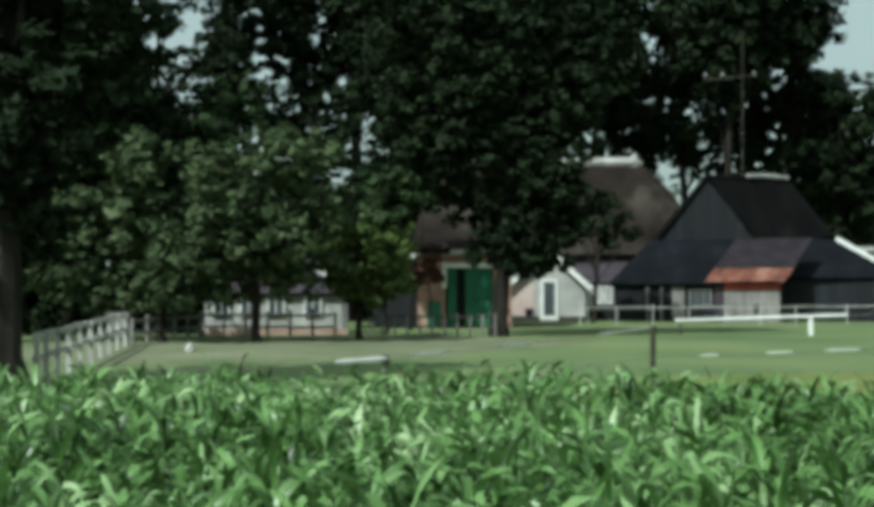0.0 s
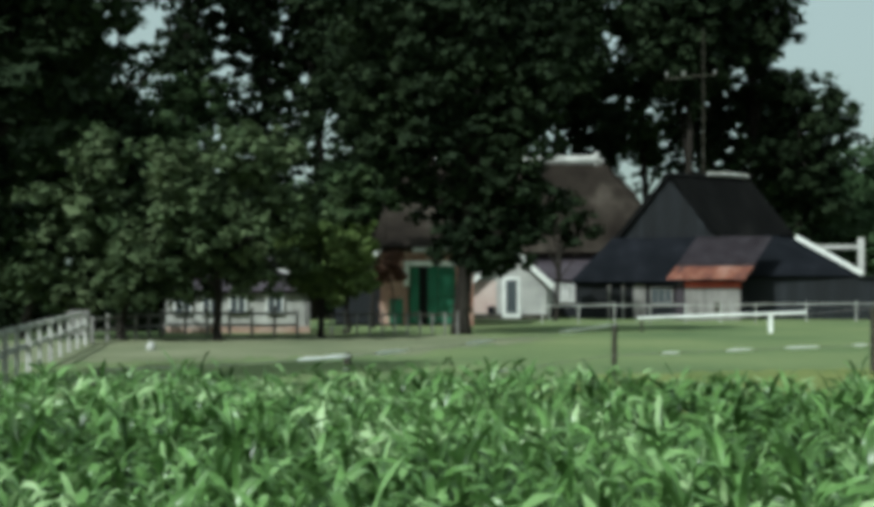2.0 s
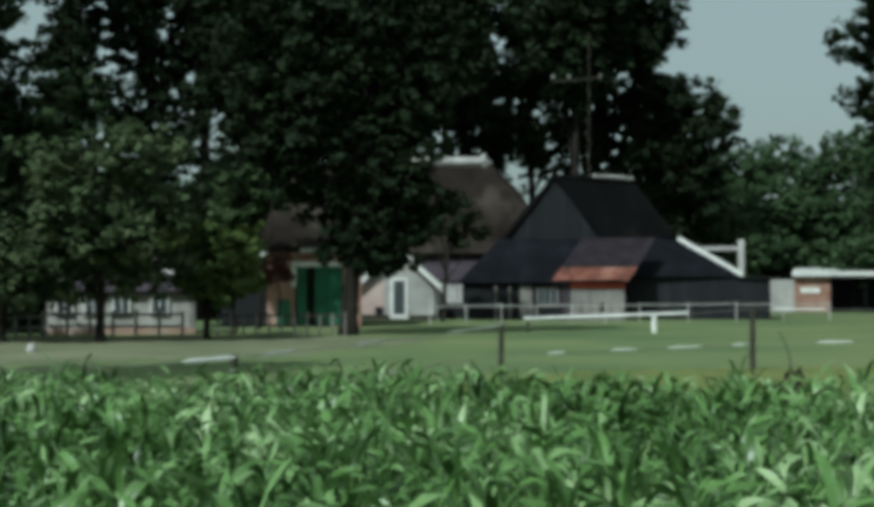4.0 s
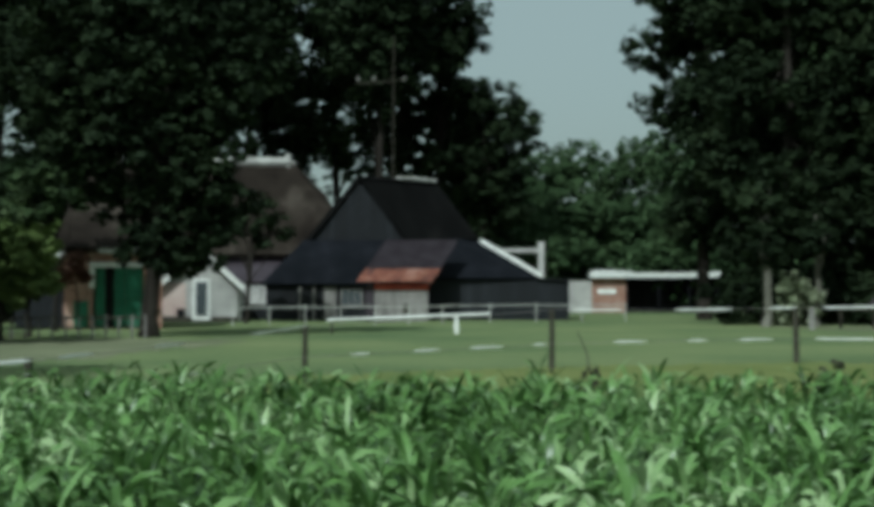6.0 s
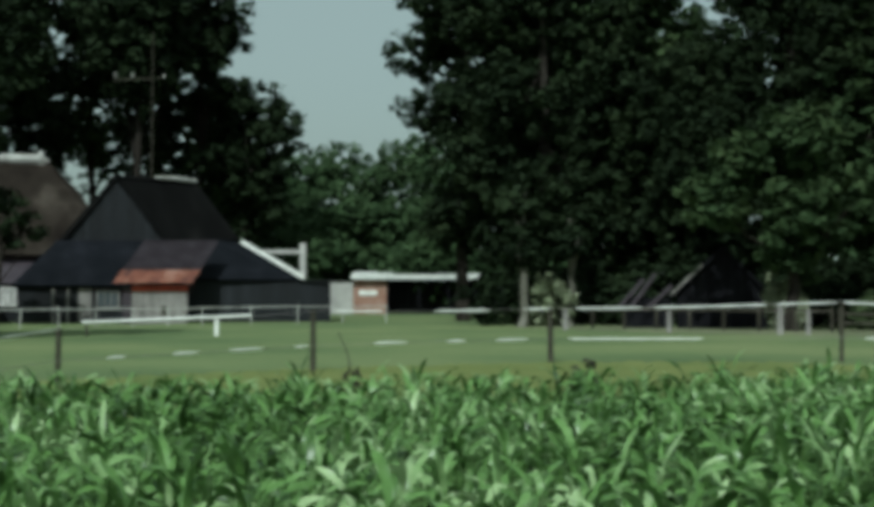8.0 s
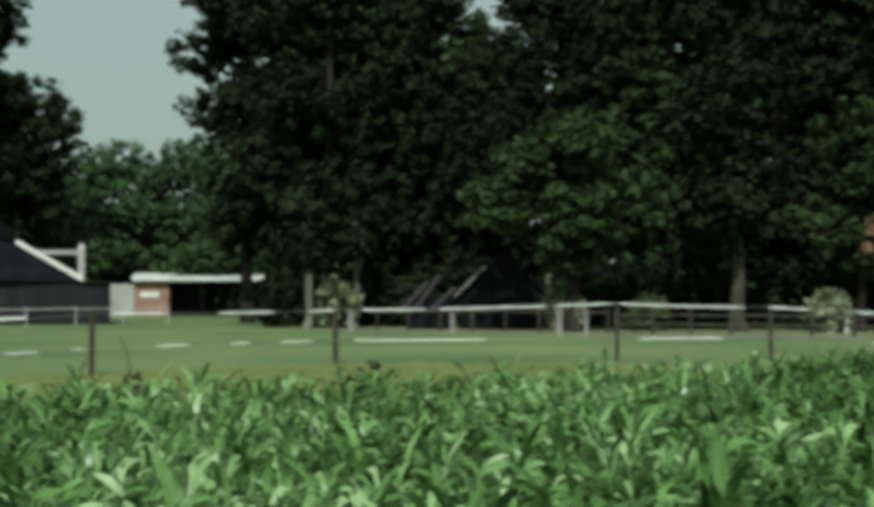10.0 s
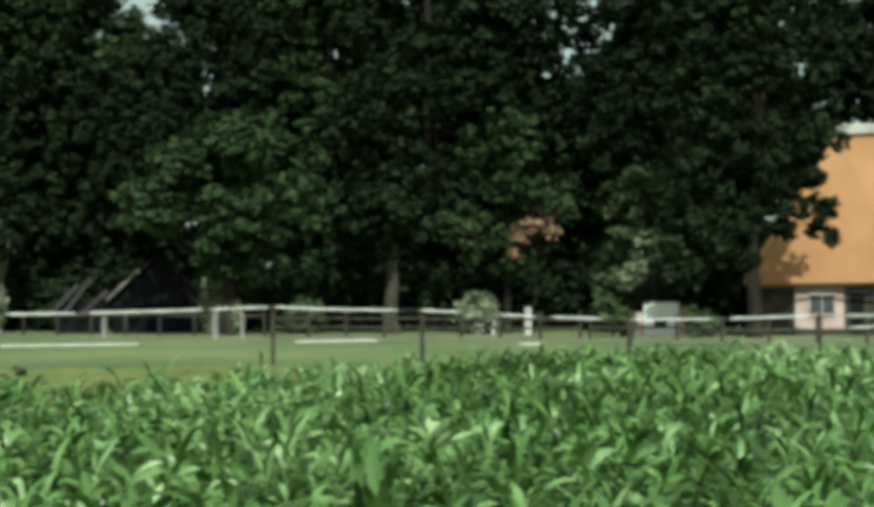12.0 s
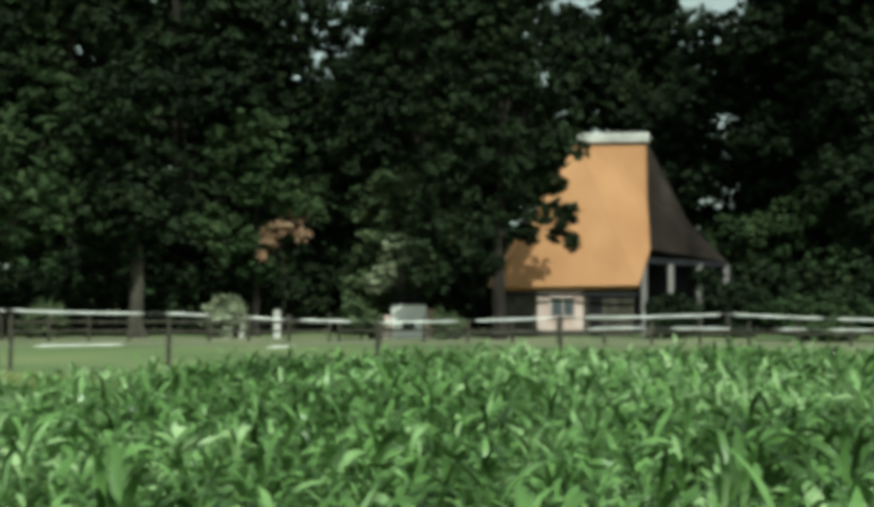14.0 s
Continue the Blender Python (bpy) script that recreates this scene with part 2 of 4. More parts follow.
def leaves(lobes, size, density, gaps=0.07, level=0.75):
    """Leaf clumps over the shells of the lobes (x, y, z, rx, ry, rz): folded rhombs that stand off at all angles."""
    vs = []
    for x, y, z, rx, ry, rz in lobes:
        area = 4 * math.pi * ((rx * ry) ** 1.6 / 3 + (rx * rz) ** 1.6 / 3 + (ry * rz) ** 1.6 / 3) ** (1 / 1.6)
        n = max(40, int(area * density / size ** 2))
        u = rng.normal(size=(n, 3))
        u /= np.linalg.norm(u, axis=1)[:, None]
        # sub-clumps make the outline uneven
        k = max(8, n // 30)
        c = rng.normal(size=(k, 3))
        c /= np.linalg.norm(c, axis=1)[:, None]
        near = (u @ c.T).argmax(1)
        swell = rng.uniform(0.5, 1.22, k)[near]
        # some sprays are missing, so that the sky glints through
        kept = (rng.uniform(size=k) > gaps)[near]
        u2 = u * 0.55 + c[near] * 0.45
        u2 /= np.linalg.norm(u2, axis=1)[:, None]
        r = swell * rng.uniform(0.72, 1.06, n)
        p = u2 * r[:, None] * [rx, ry, rz] + [x, y, z]
        nrm = u2 * 0.3 + rng.normal(size=(n, 3)) * 0.5 + [0, 0, level]
        nrm /= np.linalg.norm(nrm, axis=1)[:, None]
        a = np.cross(nrm, rng.normal(size=(n, 3)))
        a /= np.linalg.norm(a, axis=1)[:, None]
        b = np.cross(nrm, a)
        s = size * rng.uniform(0.6, 1.4, n)[:, None]
        a, b = a * s, b * s * rng.uniform(0.45, 0.8, n)[:, None]
        fold = nrm * s * 0.25
        vs.append(np.stack([p - a, p + b - fold, p + a, p - b - fold], 1)[kept])
    v = np.concatenate(vs).reshape(-1, 3)
    return v, np.arange(len(v)).reshape(-1, 4)


def tree(name, m, label, lobes, mat, size=0.3, density=1.1, trunk=0.35, limbs=5, trunk_top=None, lean=0.0, category="tree", group="", core=0.7, bark=None):
    ob = thing(name, m, label, category, group)
    r = random.Random(len(bpy.data.objects))
    cx, cy, cz = (sum(l[i] for l in lobes) / len(lobes) for i in range(3))
    if trunk:
        top = trunk_top or cz
        path = [(0, 0, -0.1)] + [(cx * k * 0.6 + lean * k + r.uniform(-.15, .15), cy * k * 0.6 + r.uniform(-.15, .15), top * k) for k in (0.08, 0.3, 0.55, 0.8, 1.0)]
        part("trunk", tube(path, [trunk * 1.45, trunk * 1.05, trunk * 0.9, trunk * 0.75, trunk * 0.5, trunk * 0.2], 10), bark or M_BARK, ob)
        for i in range(limbs):
            l = lobes[i % len(lobes)]
            k = r.uniform(0.35, 0.8)
            p = Vector((cx * k * 0.6 + lean * k, cy * k * 0.6, top * k))
            q = Vector((l[0] + r.uniform(-.4, .4) * l[3], l[1] + r.uniform(-.4, .4) * l[4], l[2] + 0.5 * l[5]))
            mid = p.lerp(q, 0.5) + Vector((r.uniform(-.4, .4), r.uniform(-.4, .4), -0.3))
            part("limb", tube([p, mid, q], [trunk * 0.4, trunk * 0.25, trunk * 0.06], 6), bark or M_BARK, ob)
    outer, _ = leaves(lobes, size, density)
    inner, _ = leaves([(*l[:3], l[3] * core, l[4] * core, l[5] * core) for l in lobes], size * 1.8, density * 0.7)
    v = np.concatenate([outer, inner])
    f = np.arange(len(v)).reshape(-1, 4)
    raw_mesh("crown", v, f, mat, ob)
    return ob


def crown_lobes(seed, n, w, h0, h1, depth, r):
    """n lobes spread through an egg-shaped crown, w wide, from h0 to h1."""
    q = random.Random(seed)
    out = []
    for i in range(n):
        k = (i + 0.5) / n
        z = h0 + (h1 - h0) * k
        span = math.sin(math.pi * (0.15 + 0.75 * k)) * 0.5
        s = r * q.uniform(0.75, 1.25)
        out.append((q.uniform(-1, 1) * w * span, q.uniform(-1, 1) * depth * span, z + q.uniform(-.5, .5), s, s, s * q.uniform(0.65, 0.9)))
    return out


def bush(m, label, w, h, mat, seed, size=0.16, category="shrub", group="", density=1.2):
    q = random.Random(seed)
    lobes = [(q.uniform(-.35, .35) * w, q.uniform(-.3, .3) * w, h * q.uniform(0.22, 0.62), w * q.uniform(.22, .36), w * q.uniform(.22, .34), h * q.uniform(.26, .4)) for _ in range(6)]
    return tree("shrub", m, label, lobes, mat, size, density, trunk=0.06, limbs=4, category=category, group=group)


# the near tree at the left edge of the view, with its thick trunk
tree("tree", place(-17.35, 27), "large dark oak with a thick shaded trunk beside the plank gate",
     [(0.5, 0, 5.4, 2.0, 2.0, 1.4), (-1.6, 0.5, 5.8, 2.4, 2.2, 1.7), (1.5, 0.8, 7.0, 1.8, 1.8, 1.4), (0.2, -0.5, 8.2, 2.2, 2.2, 1.6), (-2.2, 1, 9, 2.4, 2.2, 1.8),
      (0.6, 0.2, 10.4, 2.0, 2.0, 1.5), (-0.4, 0.3, 4.0, 1.7, 1.6, 0.9), (-0.9, 0.4, 2.9, 1.5, 1.5, 0.9), (1.2, 0.6, 9.0, 1.8, 1.8, 1.4), (0.3, 0.8, 3.1, 1.0, 1.2, 0.8)], M_DARKLEAF, 0.15, 0.95, 0.42, 7, 8)
# grey-green orchard trees before the white shed
tree("fruit_tree", place(-11.2, 50), "spreading grey-green fruit tree lit by the sun", crown_lobes(3, 15, 8.0, 1.7, 6.4, 5, 1.35), M_PALELEAF, 0.16, 0.85, 0.16, 8, 5, group="orchard trees")
tree("fruit_tree", place(-7.4, 49), "bushy grey-green fruit tree with a slender trunk", crown_lobes(5, 15, 6.6, 1.9, 6.9, 5, 1.35) + [(1.4, 0, 2.5, 1.3, 1.0, 0.6), (-1.2, 0, 2.4, 1.2, 1.0, 0.55), (0.2, 0, 2.7, 1.2, 1.0, 0.6), (2.6, 0.2, 2.8, 0.8, 0.8, 0.4)], M_PALELEAF, 0.16, 0.85, 0.16, 8, 5, group="orchard trees")
tree("fruit_tree", place(-15.0, 52), "grey-green fruit tree with low drooping branches", crown_lobes(8, 14, 7.0, 1.3, 5.4, 5, 1.3), M_PALELEAF, 0.16, 0.85, 0.16, 8, 4, group="orchard trees")
tree("fruit_tree", place(-3.2, 52), "small fresh-green fruit tree before the brick stable", crown_lobes(9, 11, 3.6, 1.6, 4.4, 3, 0.9), M_YELLOWLEAF, 0.15, 0.85, 0.12, 6, 3.5, group="orchard trees")
tree("fruit_tree", place(-2.2, 56), "small fresh-green fruit tree beside the brick stable", crown_lobes(10, 8, 2.0, 1.9, 3.7, 3, 0.65), M_YELLOWLEAF, 0.15, 0.85, 0.1, 6, 3, group="orchard trees")
# the large dark tree in front of the farmhouse
tree("tree", place(2.55, 55), "huge dark lime tree standing before the farmhouse",
     [(0.2, 0, 3.6, 1.7, 1.7, 1.3), (1.3, 0.3, 4.6, 1.9, 1.9, 1.4), (-0.4, 0.5, 5.4, 1.9, 1.8, 1.5), (2.1, 0, 6.2, 1.9, 2, 1.5), (-2.4, -0.3, 7.6, 2.3, 2.2, 1.6), (0.6, 0, 7.6, 2.3, 2.2, 1.7),
      (-3.2, 0, 9.6, 2.3, 2.3, 1.7), (-0.4, -0.3, 10.0, 2.6, 2.4, 1.8), (2.4, 0, 9.4, 2.4, 2.3, 1.9), (3.6, 0.3, 11.8, 2.4, 2.2, 1.7), (-2.6, 0, 12.6, 2.8, 2.6, 1.9), (1.0, 0, 13, 2.8, 2.6, 2), (1.4, 0, 3.2, 1.1, 1.1, 0.6), (2.8, 0, 5.3, 1.3, 1.3, 1.1), (2.5, 0.2, 4.1, 1.1, 1.1, 0.8), (-1.2, 0, 8.7, 2.0, 2.0, 1.5), (-1.6, 0.6, 5.9, 1.3, 1.3, 1.0), (1.0, 0, 2.8, 0.9, 0.9, 0.55), (2.0, -0.2, 3.0, 0.85, 0.8, 0.6)],
     M_DARKLEAF, 0.17, 0.95, 0.34, 10, 9)
# tall trees behind the farmyard: bearing, distance, width, foot and top of the crown, lobes, seed
for k, (az, d, w, h0, h1, nl, seed) in enumerate([(-21, 76, 11, 4, 24, 24, 21), (-17.0, 80, 9, 4, 22, 20, 31), (-13.6, 86, 7, 5, 16.0, 12, 22), (-9.6, 92, 8, 4, 14.5, 14, 32), (-8.6, 96, 6.5, 14.5, 26, 9, 23), (-5.6, 100, 3.4, 5, 27, 14, 24),
                                                (-0.3, 102, 6, 6, 27, 18, 25), (2.6, 104, 9, 8, 28, 22, 33), (6.6, 108, 8, 10.5, 27, 18, 26), (10.2, 112, 8, 12, 27, 16, 27), (12.9, 110, 6.5, 11, 27, 14, 28), (16.2, 108, 6.0, 6.0, 17.2, 16, 29), (14.4, 112, 7, 6, 16, 14, 35), (-3.4, 100, 4.5, 17.5, 27, 9, 36), (-14.6, 88, 4.5, 10, 25, 11, 39), (-11.4, 90, 5, 5, 13.6, 9, 40), (-12.7, 87, 4.5, 7, 16.0, 11, 20), (14.2, 110, 4.2, 17.5, 28, 9, 59), (-1.5, 92, 4, 3, 9.5, 7, 30), (-6.8, 84, 6, 3, 8.5, 8, 34), (-1.7, 78, 4.5, 3.0, 8.4, 12, 37), (-3.6, 80, 3.6, 2.5, 6.6, 8, 38)]):
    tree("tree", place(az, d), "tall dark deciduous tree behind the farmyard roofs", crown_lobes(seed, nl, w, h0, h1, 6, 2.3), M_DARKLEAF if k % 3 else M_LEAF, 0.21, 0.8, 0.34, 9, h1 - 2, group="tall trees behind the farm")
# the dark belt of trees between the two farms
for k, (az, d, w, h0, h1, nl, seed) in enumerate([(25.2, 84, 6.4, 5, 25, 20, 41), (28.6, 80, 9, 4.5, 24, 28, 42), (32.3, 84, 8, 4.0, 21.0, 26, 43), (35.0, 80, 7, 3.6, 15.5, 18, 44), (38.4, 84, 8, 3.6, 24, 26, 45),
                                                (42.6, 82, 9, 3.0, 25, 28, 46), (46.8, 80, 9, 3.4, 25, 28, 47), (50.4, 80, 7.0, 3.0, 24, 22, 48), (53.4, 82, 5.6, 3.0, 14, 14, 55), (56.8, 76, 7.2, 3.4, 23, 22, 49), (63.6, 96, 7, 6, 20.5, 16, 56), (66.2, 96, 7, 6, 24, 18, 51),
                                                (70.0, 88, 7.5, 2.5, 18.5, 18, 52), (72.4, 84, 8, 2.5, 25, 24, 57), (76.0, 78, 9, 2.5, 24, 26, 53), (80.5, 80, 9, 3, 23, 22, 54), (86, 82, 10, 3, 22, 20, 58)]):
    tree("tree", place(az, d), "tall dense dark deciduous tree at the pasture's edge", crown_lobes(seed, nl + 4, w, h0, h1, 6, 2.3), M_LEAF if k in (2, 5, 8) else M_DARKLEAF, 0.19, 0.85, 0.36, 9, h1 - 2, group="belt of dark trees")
tree("tree", place(38.5, 66), "broad mid-green tree in front of the dark belt", crown_lobes(61, 20, 8.6, 3.6, 9.6, 5, 1.6), M_LEAF, 0.22, 0.95, 0.28, 8, 7)
# bark borrows the dark post colour, so the trunk's dimness is painted
tree("tree", place(45.3, 67), "tree with a darkened grey trunk behind the rail fence", crown_lobes(62, 16, 6, 5.0, 12, 5, 1.6), M_DARKLEAF, 0.22, 0.95, 0.34, 8, 8, bark=M_POST)
tree("tree", place(55.8, 70), "grey-green leafy tree behind the white hut", crown_lobes(63, 16, 6.5, 2.2, 8, 4, 1.3), M_PALELEAF, 0.2, 0.9, 0.22, 8, 6)
tree("tree", place(50.0, 69), "grey-green tree at the edge of the dark belt", crown_lobes(60, 16, 5, 3.2, 10.5, 4, 1.35), M_LEAF, 0.19, 0.9, 0.2, 8, 8)
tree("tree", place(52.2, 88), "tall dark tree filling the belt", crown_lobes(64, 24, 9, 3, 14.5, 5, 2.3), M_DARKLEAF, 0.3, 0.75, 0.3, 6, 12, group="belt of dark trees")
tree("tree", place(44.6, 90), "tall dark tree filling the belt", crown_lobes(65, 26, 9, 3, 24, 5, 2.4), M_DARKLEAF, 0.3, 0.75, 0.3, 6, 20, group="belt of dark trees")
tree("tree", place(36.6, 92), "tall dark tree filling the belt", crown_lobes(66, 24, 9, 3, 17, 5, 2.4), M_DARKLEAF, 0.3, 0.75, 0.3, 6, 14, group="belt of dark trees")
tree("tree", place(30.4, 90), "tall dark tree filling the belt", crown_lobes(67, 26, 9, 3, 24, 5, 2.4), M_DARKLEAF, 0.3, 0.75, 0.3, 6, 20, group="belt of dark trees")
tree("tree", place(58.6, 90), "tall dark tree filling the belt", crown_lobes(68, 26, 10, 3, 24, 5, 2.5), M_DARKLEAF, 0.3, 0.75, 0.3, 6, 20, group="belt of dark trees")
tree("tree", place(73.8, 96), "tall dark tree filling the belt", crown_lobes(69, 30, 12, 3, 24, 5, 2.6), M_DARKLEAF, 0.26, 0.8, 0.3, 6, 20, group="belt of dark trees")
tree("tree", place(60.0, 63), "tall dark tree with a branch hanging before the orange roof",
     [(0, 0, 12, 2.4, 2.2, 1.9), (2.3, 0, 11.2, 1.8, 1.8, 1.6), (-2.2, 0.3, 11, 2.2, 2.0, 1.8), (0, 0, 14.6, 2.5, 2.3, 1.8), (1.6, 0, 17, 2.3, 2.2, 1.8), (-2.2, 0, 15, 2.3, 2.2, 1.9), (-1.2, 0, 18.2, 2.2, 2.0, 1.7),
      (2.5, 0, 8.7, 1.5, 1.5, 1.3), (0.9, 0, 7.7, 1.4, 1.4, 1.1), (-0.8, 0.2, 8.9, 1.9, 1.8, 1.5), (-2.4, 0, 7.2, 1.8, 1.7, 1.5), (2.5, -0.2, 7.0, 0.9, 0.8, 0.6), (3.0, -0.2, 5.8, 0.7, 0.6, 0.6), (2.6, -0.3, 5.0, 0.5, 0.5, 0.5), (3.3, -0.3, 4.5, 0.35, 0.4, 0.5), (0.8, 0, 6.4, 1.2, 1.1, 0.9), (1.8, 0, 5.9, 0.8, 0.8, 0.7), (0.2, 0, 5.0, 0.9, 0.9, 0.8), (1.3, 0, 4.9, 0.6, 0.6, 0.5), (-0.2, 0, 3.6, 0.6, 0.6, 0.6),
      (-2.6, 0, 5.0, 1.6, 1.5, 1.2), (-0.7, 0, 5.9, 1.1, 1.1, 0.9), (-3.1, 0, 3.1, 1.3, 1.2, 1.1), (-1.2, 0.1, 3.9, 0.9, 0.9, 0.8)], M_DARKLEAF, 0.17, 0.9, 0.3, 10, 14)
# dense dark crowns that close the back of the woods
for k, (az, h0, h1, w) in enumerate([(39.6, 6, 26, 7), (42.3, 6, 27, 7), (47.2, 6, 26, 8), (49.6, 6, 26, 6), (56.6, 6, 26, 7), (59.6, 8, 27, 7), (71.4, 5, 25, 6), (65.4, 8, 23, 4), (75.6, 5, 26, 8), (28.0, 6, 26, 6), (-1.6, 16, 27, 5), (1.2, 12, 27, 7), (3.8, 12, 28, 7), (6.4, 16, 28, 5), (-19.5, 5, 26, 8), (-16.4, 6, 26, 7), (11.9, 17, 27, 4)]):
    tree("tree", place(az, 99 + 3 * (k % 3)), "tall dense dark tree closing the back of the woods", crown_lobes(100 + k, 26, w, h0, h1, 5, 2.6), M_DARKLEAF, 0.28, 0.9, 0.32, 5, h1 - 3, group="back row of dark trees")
# airy crowns against the sky
for az, d, h0, h1, w, seed in [(-11.4, 97, 13, 27, 7.5, 131), (-3.3, 97, 6, 19, 3.5, 132), (8.6, 118, 9, 17, 9, 133), (15.4, 116, 12, 19.5, 5, 134), (53.4, 96, 15, 27, 4, 135)]:
    tree("tree", place(az, d), "airy tall tree with sky showing between its sprays", crown_lobes(seed, 19, w, h0, h1, 4, 1.5), M_DARKLEAF, 0.2, 0.3, 0.2, 9, h1 - 2, group="airy trees")
# made-up copper sprays in place of a sunlit tile roof glimpsed between trees
tree("roof_glimpse", place(51.1, 67.8), "copper-brown leaves standing in for a lit roof glimpse", [(0, 0, 5.3, 0.9, 0.6, 0.5), (0.7, 0.2, 5.8, 0.6, 0.5, 0.4), (-0.7, 0, 4.7, 0.6, 0.4, 0.45), (0.9, 0, 5.0, 0.5, 0.4, 0.4), (-1.1, 0, 4.0, 0.4, 0.3, 0.5)], M_COPPER, 0.13, 0.4, 0.035, 5, 5.4)
tree("tree", place(6.4, 76), "small dark tree before the thatched roof", [(0, 0, 5.2, 1.1, 1.0, 0.8), (0.8, 0.2, 4.6, 0.8, 0.8, 0.6), (-0.8, 0, 5.8, 0.9, 0.8, 0.7), (0.3, 0.2, 6.3, 0.8, 0.8, 0.6), (1.5, 0, 5.6, 0.9, 0.8, 0.6), (2.1, 0, 4.8, 0.8, 0.7, 0.5), (1.1, 0, 6.6, 0.6, 0.6, 0.45), (-1.3, 0, 6.6, 0.8, 0.8, 0.6)], M_DARKLEAF, 0.15, 0.5, 0.12, 9, 5.6)
tree("elder", place(55.95, 66.6), "pale-flowering elder bush above the white hut", [(-0.6, 0.8, 3.2, 0.9, 0.7, 0.7), (0.5, 0.9, 3.7, 0.9, 0.7, 0.8), (-0.2, 0.9, 4.6, 0.9, 0.7, 0.6), (1.2, 0.8, 2.8, 0.6, 0.6, 0.6), (-1.4, 0.8, 2.5, 0.6, 0.6, 0.6)], M_BLOOM, 0.13, 0.4, 0.08, 6, 4.4)
tree("tree", place(27.6, 71), "slender tree with a grey trunk at the yard's edge", [(0, -0.5, 4.0, 1.4, 1.0, 0.9), (0.2, 0.3, 5.4, 1.6, 1.4, 1.2), (-0.6, 0.3, 6.6, 1.5, 1.4, 1.2), (0.5, 0.2, 7.8, 1.3, 1.2, 1.1)], M_DARKLEAF, 0.18, 0.8, 0.21, 5, 6.5, bark=M_GREYBARK)
tree("tree", place(29.6, 72), "slender tree with a grey trunk beside a shrub", [(0, -0.5, 4.2, 1.4, 1.0, 0.9), (0.2, 0.3, 5.6, 1.6, 1.4, 1.3), (-0.4, 0.3, 7.0, 1.4, 1.3, 1.2)], M_DARKLEAF, 0.18, 0.8, 0.15, 5, 6, bark=M_GREYBARK)
tree("tree", place(-1.1, 63), "blue-green leafy tree between the stable and the lime", [(-1.2, 0, 6.6, 1.2, 1.1, 0.9), (0.3, 0.2, 6.0, 1.2, 1.1, 0.9), (-1.6, 0, 5.2, 0.9, 0.9, 0.7), (-0.5, 0, 5.5, 1.0, 0.9, 0.8), (0.9, 0.3, 7.2, 1.0, 1.0, 0.8), (-0.2, 0, 7.8, 1.0, 1.0, 0.7)], M_LEAF, 0.17, 0.75, 0.1, 6, 6.5)
tree("tree", place(72.0, 78), "mid-green leafy tree beside the thatched house", crown_lobes(81, 16, 8.6, 1.6, 7.2, 4, 1.3), M_LEAF, 0.19, 0.85, 0.14, 8, 4.5)
tree("climber", place(-0.3, 65), "red-brown climbing shrub on the stable's brick front", [(0, 0, 3.0, 0.6, 0.35, 0.6), (-0.5, 0, 2.4, 0.5, 0.35, 0.5), (0.3, 0, 2.4, 0.4, 0.3, 0.4)], M_RUSTLEAF, 0.12, 0.7, 0.05, 4, 2.8, category="climbing shrub")
# rounded trees and woods far behind the low shed
for k, (az, d, w, h, seed) in enumerate([(16.6, 122, 9, 13, 71), (20.4, 116, 8, 9.5, 72), (24.2, 112, 7, 7.4, 73), (22.8, 135, 10, 16.2, 74), (19.6, 140, 10, 15.6, 75), (17.4, 132, 9, 14.5, 76), (25.5, 130, 9, 16, 77), (18.4, 112, 6, 7, 78), (22.0, 118, 7, 9.5, 79)]):
    tree("tree", place(az, d), "rounded light-green tree at the far wood's edge", crown_lobes(seed, 16, w, 1.8, h - 1.0, 6, w * 0.28), M_FARLEAF, 0.21, 0.9, 0.2, 5, h * 0.7, group="far rounded trees")


def undergrowth(name, az0, az1, d0, d1, h, mat, seed, label):
    """A tangle of low dark growth that stands in for the shade under the trees."""
    q = random.Random(seed)
    lobes = []
    az = az0
    while az < az1:
        d = q.uniform(d0, d1)
        x, y = at(az, d)
        s = h * q.uniform(0.6, 1.15)
        lobes.append((x, y, s * 0.5, q.uniform(1.3, 2.2), q.uniform(1.2, 2.0), s * 0.55))
        az += q.uniform(0.5, 1.0)
    v, f = leaves(lobes, 0.2, 1.3)
    tagged(raw_mesh(name, v, f, mat), label, "undergrowth", kind="stuff")


# near-black leaves reach the ground in place of the trees' cast shade
undergrowth("undergrowth", 26.5, 60.5, 73, 79, 3.6, M_DARKLEAF, 91, "dark undergrowth filling the shade below the belt of trees")
undergrowth("undergrowth", 68.5, 90, 68, 76, 3.4, M_DARKLEAF, 92, "dark undergrowth filling the shade beside the thatched house")
undergrowth("undergrowth", -30, -9, 58, 66, 3.4, M_DARKLEAF, 93, "dark undergrowth filling the shade behind the fruit trees")
undergrowth("undergrowth", -9, 2, 80, 84, 4.4, M_DARKLEAF, 94, "dark growth filling the shade behind the white shed")


